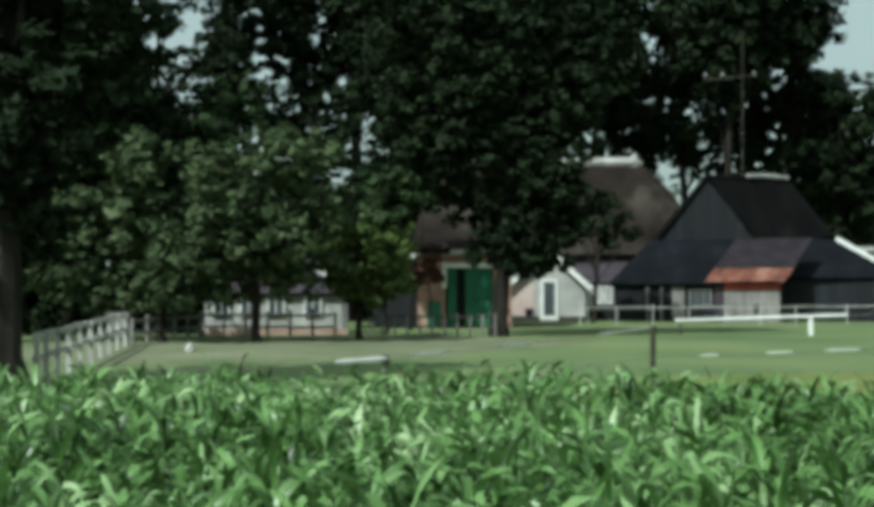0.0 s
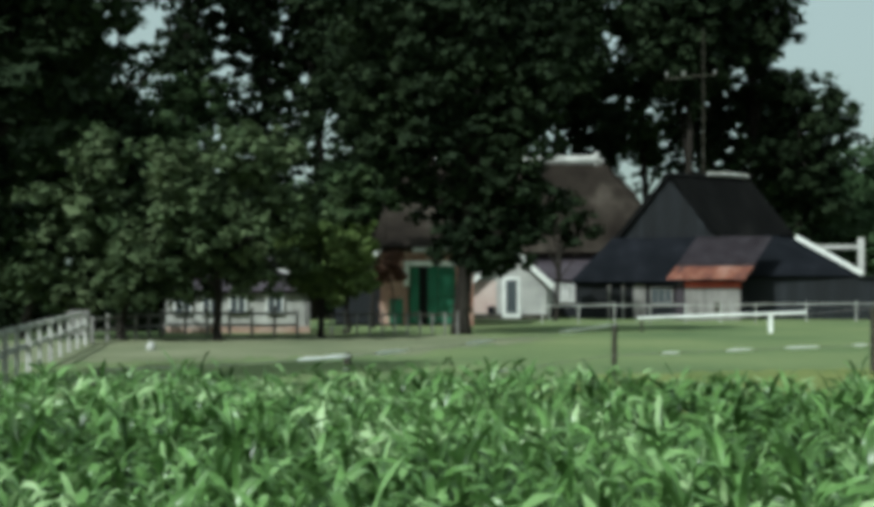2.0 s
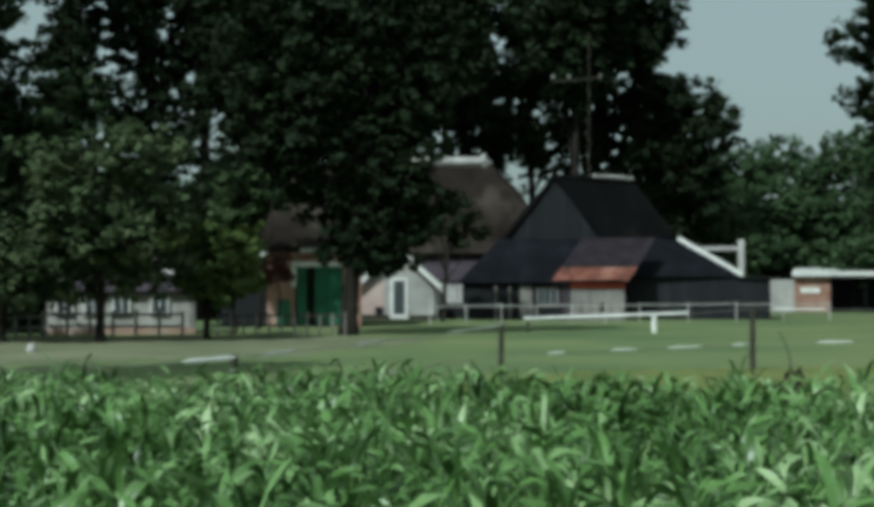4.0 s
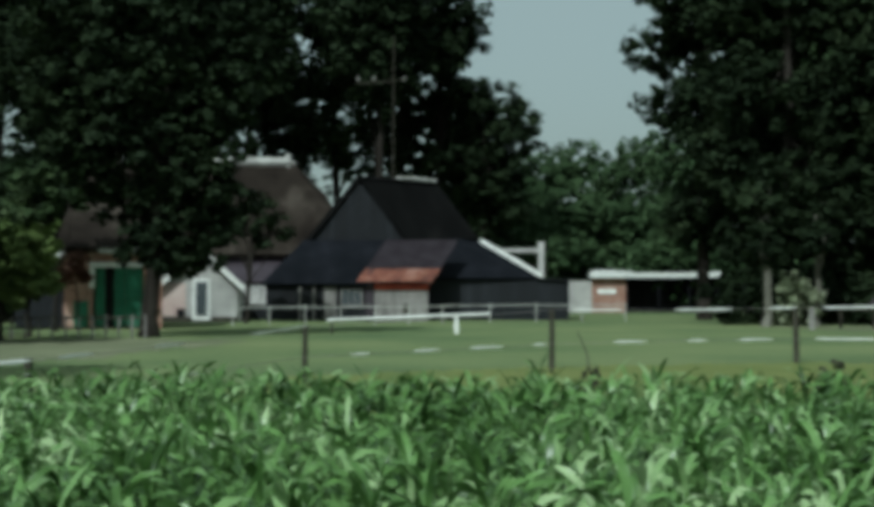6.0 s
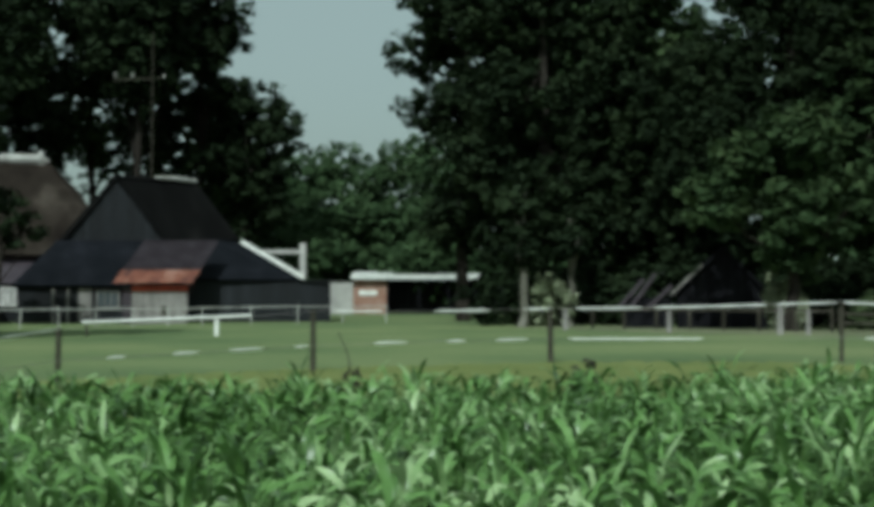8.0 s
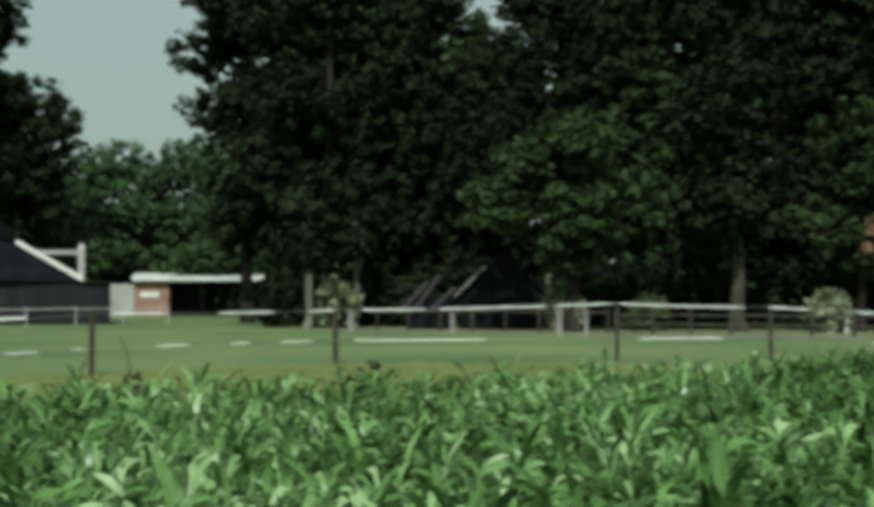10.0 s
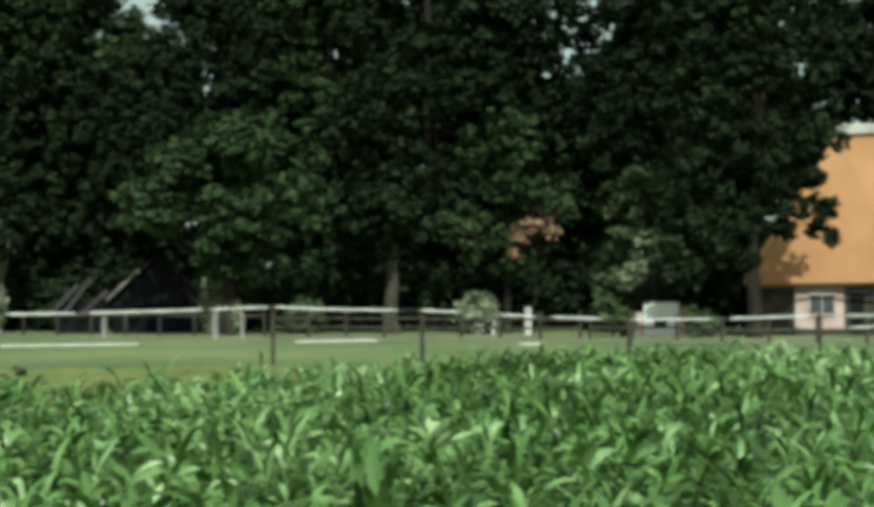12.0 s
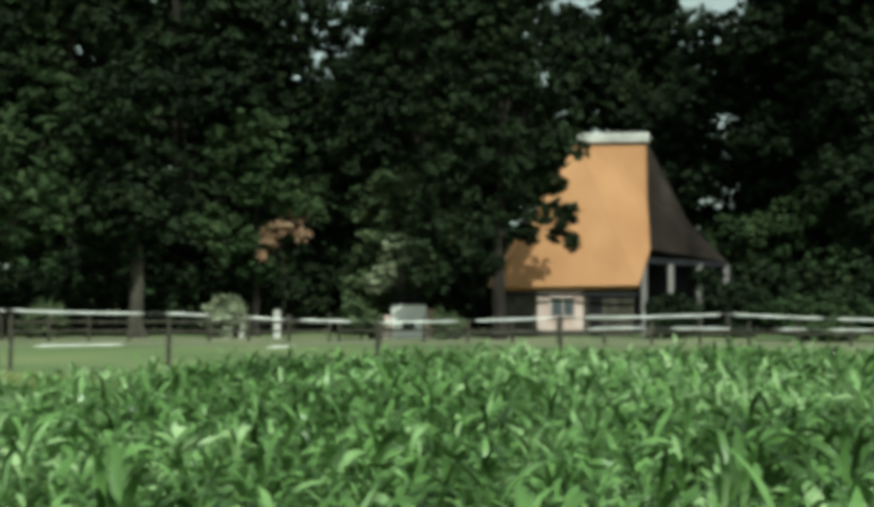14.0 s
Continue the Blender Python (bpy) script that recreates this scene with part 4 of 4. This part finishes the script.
def low_shed():
    ob = thing("low_shed", place(22.9, 108), "low open cart shed with a pale flat roof", "shed")
    for i in range(8):
        x = -4.4 + i * 1.26
        part("roof_sheet", slab([(x, -0.5, 3.02), (x + 1.25, -0.5, 3.02), (x + 1.25, 6, 3.4), (x, 6, 3.4)], 0.09), M_TIN, ob)
    part("fascia", box(-4.4, 5.68, -0.56, -0.51, 2.7, 2.98), M_TIN, ob, "pale fascia board")
    part("pale_wall", box(-6.4, -4.27, 0, 0.25, 0, 2.45), M_PLASTER, ob, "pale plastered end wall")
    part("brick_wall", box(-4.25, -1.66, 0, 0.25, 0, 2.68), M_BRICK, ob, "reddish brick wall")
    part("window_strip", box(-3.8, -2.4, -0.06, -0.01, 1.45, 1.85), M_WHITE, ob, "white window strip")
    # walls, boarding and posts are black to paint the bay's shade
    part("back_wall", box(-4.2, 5.6, 5.6, 5.8, 0, 3), M_BLACK, ob)
    part("end_wall", box(5.4, 5.6, 0.3, 5.6, 0, 2.8), M_BLACK, ob)
    part("bay_boarding", box(-1.64, 5.38, 1.6, 1.8, 0, 2.75), M_BLACK, ob, "boarding blackened for the shade inside the bay")
    # added block: stands for the shade that runs on past the roof
    part("side_lean_to", box(5.62, 7.6, 0.6, 4.5, 0, 2.3), M_BLACK, ob, "black block for the shade beyond the bay")
    for x in (-1.6, 0.8, 3.1, 5.2):
        part("post", box(x, x + 0.16, 0, 0.16, 0, 2.85), M_BLACK, ob)


def white_shed():
    ob = thing("white_shed", place(-6.3, 57), "low whitewashed shed half hidden behind fruit trees", "shed")
    part("front_wall", box(-3.2, 2.6, 0, 0.25, 0, 1.75), M_PALEPOST, ob, "flaking whitewashed boards")
    part("end_wall", slab([(2.6, 0, 0), (2.6, 4, 0), (2.6, 4, 1.75), (2.6, 2, 2.9), (2.6, 0, 1.75)], 0.2), M_PLASTER, ob)
    part("roof", slab([(-3.4, -0.3, 1.72), (2.8, -0.3, 1.72), (2.3, 2, 3.1), (-3.2, 2, 3.1)], 0.14), M_PURPLE, ob)
    part("roof", slab([(-3.4, 4.3, 1.72), (2.8, 4.3, 1.72), (2.3, 2, 3.1), (-3.2, 2, 3.1)], 0.14), M_PURPLE, ob)
    part("verge_board", bar((1.2, -0.36, 2.75), (2.85, -0.36, 1.7), 0.06, 0.2), M_WHITE, ob, "white verge board")
    for x in (-2.8, -1.7, -0.6, 0.9):
        window(ob, x, x + 0.55, 0.85, 1.5, -0.04)
    part("brick_base", box(-3.2, 2.6, -0.04, -0.005, 0, 0.25), M_BRICK, ob, "reddish brick base")


def house_right():
    ob = thing("thatched_house", place(63.33, 68), "house with a steep sunlit orange roof and white ridge", "house")
    fl, f1, f2, f3 = (-4.3, -0.3, 2.4), (2.8, -0.3, 2.5), (3.45, 1.3, 4.3), (3.45, 5, 10.15)
    tl = (-0.1, 5, 10.15)
    r1, r2 = (5.55, 5.4, 6.0), (7.6, 5.6, 3.75)
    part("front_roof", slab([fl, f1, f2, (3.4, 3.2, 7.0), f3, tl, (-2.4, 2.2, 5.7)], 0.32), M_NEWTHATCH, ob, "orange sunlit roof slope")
    # side and back slopes take the darker thatch, which paints their shaded side
    part("side_roof", slab([f3, (3.45, 3.2, 7.0), f2, (7.6, 5.2, 3.75), r1], 0.3), M_THATCH, ob, "side slope in shaded grey-brown")
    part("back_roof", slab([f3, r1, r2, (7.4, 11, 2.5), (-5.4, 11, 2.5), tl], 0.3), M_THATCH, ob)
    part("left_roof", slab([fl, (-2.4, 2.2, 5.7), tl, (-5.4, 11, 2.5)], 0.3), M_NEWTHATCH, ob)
    part("ridge_cap", box(-0.3, 3.6, 4.65, 5.35, 9.95, 10.5, bevel=0.08), M_CAP, ob, "broad white ridge cap")
    # dark post colour on the front paints the shade of the overhanging eaves
    part("front_wall", box(-3.9, 2.6, 0.3, 0.55, 0, 2.4), M_POST, ob, "front wall darkened for the eaves' shade")
    part("end_wall", box(2.35, 2.6, 0.56, 9, 0, 2.5), M_PLASTER, ob)
    part("end_wall", box(-3.9, -3.65, 0.56, 9, 0, 2.5), M_PLASTER, ob)
    part("white_panel", box(-2.1, 0.15, 0.2, 0.29, 0.3, 2.25), M_PINK, ob, "pinkish white wall panel")
    window(ob, -1.4, -0.3, 1.0, 1.9, 0.17, M_PINK, 1)
    part("door", box(0.45, 1.05, 0.24, 0.295, 0.05, 2.1), M_DARK, ob, "dark doorway")
    part("eave_board", box(-4.1, 2.8, -0.2, -0.12, 2.0, 2.12), M_TAR, ob, "dark eaves board")
    # porch below the side slope
    part("porch_beam", bar((2.9, 0.9, 3.75), (7.5, 4.8, 3.6), 0.2, 0.3), M_TAR, ob)
    for k in (0.05, 0.35, 0.68, 1.0):
        x, y = 2.9 + 4.6 * k, 0.9 + 3.9 * k
        part("porch_post", box(x - 0.13, x + 0.13, y - 0.13, y + 0.13, 0, 3.6), M_WOOD, ob)
    part("porch_back", slab([(2.7, 5.2, 0), (7.4, 6.8, 0), (7.4, 6.8, 3.6), (2.7, 5.2, 3.6)], 0.15), M_TAR, ob)


def hidden_sheds():
    ob = thing("dark_shed", place(35.6, 69), "dark gabled shed under the trees with a pale verge", "shed")
    # gable and roof are blackened in place of the trees' shade
    part("gable", slab([(-2.0, 0, 0), (2.3, 0, 0), (2.3, 0, 1.8), (0.2, 0, 3.9), (-2.0, 0, 1.8)], 0.2), M_BLACK, ob)
    for x1 in (-2.4, 2.6):
        part("roof", slab([(0.2, -0.3, 4.05), (x1, -0.3, 1.6), (x1, 6, 1.6), (0.2, 6, 4.05)], 0.14), M_BLACK, ob)
    part("verge_board", bar((-2.3, -0.34, 1.65), (-0.8, -0.34, 3.1), 0.05, 0.11), M_WOOD, ob, "pale weathered verge board")
    ob = thing("plank_stack", place(32.9, 69), "dull reddish planks leaning under the trees", "planks")
    for x, z in ((-0.9, 2.0), (-0.3, 2.3), (0.5, 1.7)):
        part("plank", bar((x - 0.8, 0.1, 0.9), (x + 0.5, 0.5, z + 0.4), 0.05, 0.18), M_PURPLE, ob)
    part("trestle", box(-1.4, 1.0, 0.5, 0.7, 0, 1.5), M_BLACK, ob)
    ob = thing("white_hut", place(56.35, 66), "small white hut with dark window openings", "hut")
    part("wall", box(-0.9, 0.75, 0, 1.6, 0, 1.55), M_WHITE, ob)
    part("side_board", box(-1.5, -0.95, 0.1, 0.3, 0, 1.05), M_PINK, ob, "pinkish side board")
    part("side_board", box(0.8, 1.25, 0.15, 0.35, 0, 1.35), M_BRICK, ob, "brownish side board")
    arch = [(-1.05, -0.12, 1.45), (-0.75, -0.12, 1.85), (-0.1, -0.12, 2.05), (0.6, -0.12, 1.85), (0.9, -0.12, 1.45), (0.6, -0.12, 1.6), (-0.1, -0.12, 1.72), (-0.75, -0.12, 1.6)]
    bm = bmesh.new()
    front, back = [bm.verts.new(p) for p in arch], [bm.verts.new((p[0], 1.7, p[2])) for p in arch]
    for k in range(8):
        bm.faces.new((front[k], front[(k + 1) % 8], back[(k + 1) % 8], back[k]))
    bm.faces.new(front[::-1])
    bm.faces.new(back)
    part("roof", bm, M_BLACK, ob, "dark curved roof")
    part("gable_board", slab([(-0.88, 0.02, 1.55), (0.73, 0.02, 1.55), (0.58, 0.02, 1.66), (-0.1, 0.02, 1.74), (-0.73, 0.02, 1.66)], 0.05), M_BLACK, ob)
    part("opening", box(-0.4, 0.2, -0.03, -0.005, 0.35, 0.8), M_DARK, ob)
    part("sill", box(-0.5, 0.3, -0.08, -0.005, 0.8, 0.87), M_PALEPOST, ob)


farmhouse()
stable()
annex()
barn()
rust_lean_to()
black_shed()
low_shed()
white_shed()
house_right()
hidden_sheds()


# ---- fences ----
def post_mesh(w, h, lean=0.0):
    return tube([(0, 0, -0.1), (lean * 0.5, 0, h * 0.5), (lean, 0, h)], [w, w * 0.95, w * 0.88], 8)


FENCE = [(-20.5, 16.6, 0.90), (-12.3, 17.0, 0.94), (-2.05, 19.0, 0.98), (8.82, 28.0, 1.16), (19.0, 32.5, 1.43), (28.8, 36.5, 1.43), (40.35, 38.0, 1.60), (46.5, 39.0, 1.5), (55.0, 40.0, 1.22), (62.5, 40.0, 1.36), (69.3, 40.0, 1.46), (77.0, 40.0, 1.3)]
for i, (az, d, h) in enumerate(FENCE):
    ob = tagged(part("fence_post", post_mesh((0.045 if i < 3 else 0.06) + 0.01 * (i % 3), h, 0.03 * math.sin(i * 2.3)), M_POST, None), "weathered dark wooden fence post in the pasture", "fence post", "pasture fence posts")
    ob.matrix_world = place(az, d)


ROW_AZ = [f[0] for f in FENCE[1:]]
ROW_D = [f[1] for f in FENCE[1:]]
ROW_H = [f[2] for f in FENCE[1:]]
LOW_AZ, LOW_Z = [-12, 3, 11, 22, 37, 45, 51, 60, 65, 77], [0.42, 0.48, 0.535, 0.62, 0.61, 0.63, 0.5, 0.9, 1.04, 1.0]


def line_point(az, low):
    """A point of the fence line: on the straight chord between posts."""
    k = max(i for i in range(len(ROW_AZ)) if ROW_AZ[i] <= az or i == 0)
    k = min(k, len(ROW_AZ) - 2)
    p, q = Vector((*at(ROW_AZ[k], ROW_D[k]), 0)), Vector((*at(ROW_AZ[k + 1], ROW_D[k + 1]), 0))
    a = radians(az)
    side = Vector((math.cos(a), -math.sin(a), 0))
    s = -p.dot(side) / (q - p).dot(side)
    c = p.lerp(q, s)
    c.z = float(np.interp(az, LOW_AZ, LOW_Z)) if low else ROW_H[k] + (ROW_H[k + 1] - ROW_H[k]) * s - 0.03 - 0.03 * math.sin(math.pi * s)
    return c + Vector((-math.sin(a), -math.cos(a), 0)) * 0.09


def fence_line(spans, low, r, label):
    """A thin wire with stretches of white tape on it."""
    ob = thing("fence_line", Matrix.Identity(4), label, "electric fence", "electric fence lines")
    n = 160
    part("wire", tube([line_point(-12 + 89 * i / n, low) for i in range(n + 1)], [0.006] * (n + 1), 5), M_WOOD, ob)
    for a0, a1 in spans:
        n = max(2, int((a1 - a0) * 3))
        bm = bmesh.new()
        prev = None
        for i in range(n + 1):
            c = line_point(a0 + (a1 - a0) * i / n, low)
            w = r * (1.0 if a1 < 29 else 0.8) * (0.45 if i in (0, n) else 1.0 + 0.15 * math.sin(i * 1.7))
            back = Vector((-c.x, -c.y, 0)).normalized() * w * 0.5
            ring = [bm.verts.new(c + v) for v in (Vector((0, 0, w)), back, Vector((0, 0, -w)), -back)]
            if prev:
                for e in range(4):
                    bm.faces.new((prev[e], prev[(e + 1) % 4], ring[(e + 1) % 4], ring[e]))
            else:
                bm.faces.new(ring[::-1])
            prev = ring
        bm.faces.new(prev)
        part("tape", bm, M_TAPE, ob, "white tape stretch")


fence_line([(-4.2, -2.05), (-1.0, 0.4), (2.7, 4.0), (6.6, 8.9), (19.9, 21.9), (24.0, 26.3), (27.7, 28.85), (29.8, 32.5), (33.0, 37.5), (37.8, 40.2), (40.4, 45.5), (46.4, 48.1), (49.7, 51.2), (51.8, 53.9), (55.0, 58.3), (59.0, 62.2), (63.5, 69.0), (69.4, 73.0), (73.5, 75.2)],
           False, 0.028, "white electric fence tape along the pasture post tops")
fence_line([(3.25, 4.85), (10.7, 11.5), (13.3, 14.4), (15.6, 17.0), (18.2, 18.85), (21.5, 22.9), (24.5, 25.3), (26.5, 27.9), (29.5, 35.0), (41.2, 44.7), (50.4, 51.6), (63.6, 65.9), (67.0, 69.4), (71.2, 72.4), (73.2, 75.0)],
           True, 0.024, "lower electric fence line with broken white tape")


def plank_gate():
    """The grey plank fence that runs towards the camera at the left."""
    p, q = Vector((*at(-16.2, 27.5), 0)), Vector((*at(-12.75, 46), 0))
    ob = thing("plank_fence", Matrix.Identity(4), "grey weathered plank fence with upright boards beside the oak", "fence")
    for z in (0.98, 0.55):
        part("rail", bar(p + Vector((0, 0, z)), q + Vector((0, 0, z + 0.05)), 0.06, 0.12), M_PALEPOST, ob)
    for i in range(10):
        c = p.lerp(q, (i / 9) ** 1.25)
        part("picket", bar(c + Vector((0.06, 0, 0)), c + Vector((0.06, 0, 0.98 + 0.04 * (i % 3))), 0.1 + 0.02 * (i % 2), 0.05), M_PALEPOST, ob)
    ob = thing("water_trough", place(-12.95, 46.4), "grey wooden box trough at the end of the plank fence", "trough")
    part("body", box(-0.35, 0.35, -0.3, 0.3, 0.3, 1.1, bevel=0.03), M_WOOD, ob)
    for x in (-0.3, 0.2):
        part("leg", box(x, x + 0.1, -0.05, 0.05, 0, 0.32), M_POST, ob)


plank_gate()


def rail_fence(a, b, n, h, rails, mat, label, w=0.1, name="rail_fence", rail_mat=None):
    """Posts and level rails from a to b, each (bearing, distance)."""
    p, q = Vector((*at(*a), 0)), Vector((*at(*b), 0))
    ob = thing(name, Matrix.Identity(4), label, "fence", "farmyard fences")
    for i in range(n + 1):
        c = p.lerp(q, i / n)
        part("post", bar(c, c + Vector((0, 0, h + 0.06 * ((i * 7) % 3))), w, w), mat, ob)
    for z in rails:
        for i in range(n):
            c, e = p.lerp(q, i / n), p.lerp(q, (i + 1) / n)
            part("rail", bar(c + Vector((0, 0, z)), e + Vector((0, 0, z + 0.03 * (i % 2))), 0.05, w), rail_mat or mat, ob)


def pole_and_rail():
    ob = thing("utility_pole", place(12.45, 95), "tall grey utility pole with a crossarm behind the barn", "utility pole")
    part("mast", tube([(0, 0, -0.1), (0, 0, 9), (0.05, 0, 19.3)], [0.07, 0.055, 0.04], 8), M_POST, ob)
    part("crossarm", bar((-2.6, 0, 15.95), (0.9, 0, 16.2), 0.06, 0.07), M_POST, ob)
    for x in (-2.4, -1.3, 0.8):
        part("insulator", tube([(x, 0, 16.15), (x, 0, 16.35), (x, 0, 16.45)], [0.04, 0.06, 0.03], 6), M_CAP, ob)
    ob = thing("white_rail", place(13.3, 58), "thick white-painted rail on short white posts in the pasture", "rail")
    part("pole", tube([(-3.6, 0, 0.57), (0, 0, 0.70), (3.2, 0, 0.83)], [0.06, 0.06, 0.055], 8), M_WHITE, ob)
    part("post", box(1.71, 1.89, -0.08, 0.08, -0.05, 0.74, bevel=0.015), M_WHITE, ob)
    part("post", box(-3.45, -3.35, -0.05, 0.05, -0.05, 0.54, bevel=0.015), M_POST, ob, "thin dark post")
    ob = tagged(part("fence_stay", tube([(0, 0, 0.95), (0.2, -0.1, 0.5), (0.3, -0.2, -0.05)], [0.012, 0.016, 0.02], 6), M_POST, None), "thin leaning wooden stay beside a fence post", "fence stay")
    ob.matrix_world = place(20.05, 31)


pole_and_rail()
rail_fence((-12.4, 47.6), (-9.7, 54), 5, 0.9, (0.8, 0.4), M_WOOD, "grey post-and-rail fence beyond the plank fence")
rail_fence((-9.6, 55), (-4.2, 53), 6, 1.0, (0.85, 0.4), M_WOOD, "grey post-and-rail fence before the white shed")
rail_fence((-3.3, 54), (2.4, 54), 11, 0.8, (0.78, 0.4), M_WOOD, "grey post-and-rail fence before the green doors", 0.08, rail_mat=M_POST)
rail_fence((5.9, 70), (14.5, 73), 6, 0.95, (0.92,), M_CAP, "white single-rail fence before the black barn", 0.06)
rail_fence((14.5, 75), (22.0, 80), 4, 1.0, (0.95,), M_CAP, "white single-rail fence before the black shed", 0.06)
rail_fence((30.5, 68), (40.0, 64), 7, 1.05, (0.95,), M_POST, "weathered post-and-rail fence below the trees", rail_mat=M_POST)
rail_fence((40.3, 63), (53.0, 60), 8, 1.1, (0.85, 0.45), M_POST, "weathered post-and-rail fence below the trees", rail_mat=M_POST)
rail_fence((53.4, 60), (76, 56), 12, 0.95, (0.5,), M_POST, "weathered low rail fence before the thatched house", rail_mat=M_POST)
for az, d, h, w in ((48.2, 66, 1.1, 0.09), (49.4, 66, 1.25, 0.11), (50.85, 65, 1.32, 0.16), (38.0, 60, 1.2, 0.13), (39.1, 60, 1.1, 0.09), (33.6, 62, 0.95, 0.1), (29.4, 66, 1.0, 0.12)):
    ob = tagged(part("gate_post", box(-w, w, -w, w, -0.05, h, bevel=0.02), M_PALEPOST if az > 49 else M_WOOD, None), "thick pale weathered gate post below the trees", "gate post", "pale gate posts")
    ob.matrix_world = place(az, d)

# shrubs
for az, d, w, h, mat, seed, label in [(38.2, 67, 1.9, 3.2, M_BLOOM, 1, "pale grey-green shrub behind the rail fence"), (48.75, 66, 2.2, 2.6, M_BLOOM, 2, "pale flowering shrub behind the rail fence"),
                                      (28.9, 72, 2.4, 3.0, M_BLOOM, 3, "pale shrub beside the birches"), (41.6, 68, 2.2, 2.2, M_PALELEAF, 4, "greyish shrub below the trees"),
                                      (67.2, 65.5, 3.0, 2.4, M_DARKLEAF, 11, "dark shrub beside the porch posts"), (70.3, 68, 3.4, 3.4, M_DARKLEAF, 12, "dark shrub beside the porch"), (54.4, 62.5, 1.8, 2.2, M_PALELEAF, 13, "grey-green shrub before the white hut"), (57.9, 63, 1.3, 1.5, M_PALELEAF, 14, "grey-green shrub beside the white hut"), (72.8, 62, 4.0, 2.2, M_LEAF, 5, "green shrub beside the thatched house"), (75.8, 62, 4.0, 2.4, M_LEAF, 6, "green shrub beside the thatched house"),
                                      (-10.0, 60, 3.5, 2.5, M_DARKLEAF, 7, "dark shrub beside the white shed"), (-13.5, 62, 4.0, 2.6, M_DARKLEAF, 8, "dark shrub behind the plank fence"), (-16.5, 60, 4, 3, M_DARKLEAF, 9, "dark shrub behind the plank fence")]:
    bush(place(az, d), label, w, h, mat, seed)


def weed(az, d, h):
    """A dead dock stalk with brown seed clumps at the field's edge."""
    ob = thing("dock_weed", place(az, d), "brown seeding dock weed at the maize edge", "weed", "dock weeds")
    part("stalk", tube([(0, 0, 0), (0.02, 0, h * 0.6), (0.05, 0.02, h)], [0.012, 0.01, 0.006], 6), M_POST, ob)
    v, f = leaves([(0.03, 0, h * 0.9, 0.09, 0.09, 0.16), (-0.05, 0.02, h * 0.75, 0.08, 0.08, 0.12), (0.09, 0, h * 0.78, 0.07, 0.07, 0.12)], 0.03, 0.8)
    raw_mesh("seed_head", v, f, M_POST, ob)


for az, d, h in ((20.5, 15.4, 0.98), (30.3, 15.9, 1.08), (29.7, 15.8, 0.98)):
    weed(az, d, h)

stone = tagged(part("stone", tube([(0, 0, -0.03), (0, 0, 0.1), (0.01, 0, 0.2), (0.02, 0, 0.26)], [0.13, 0.15, 0.11, 0.04], 9), M_CAP, None), "small white stone lying in the pasture", "stone")
stone.matrix_world = place(-10.1, 42)
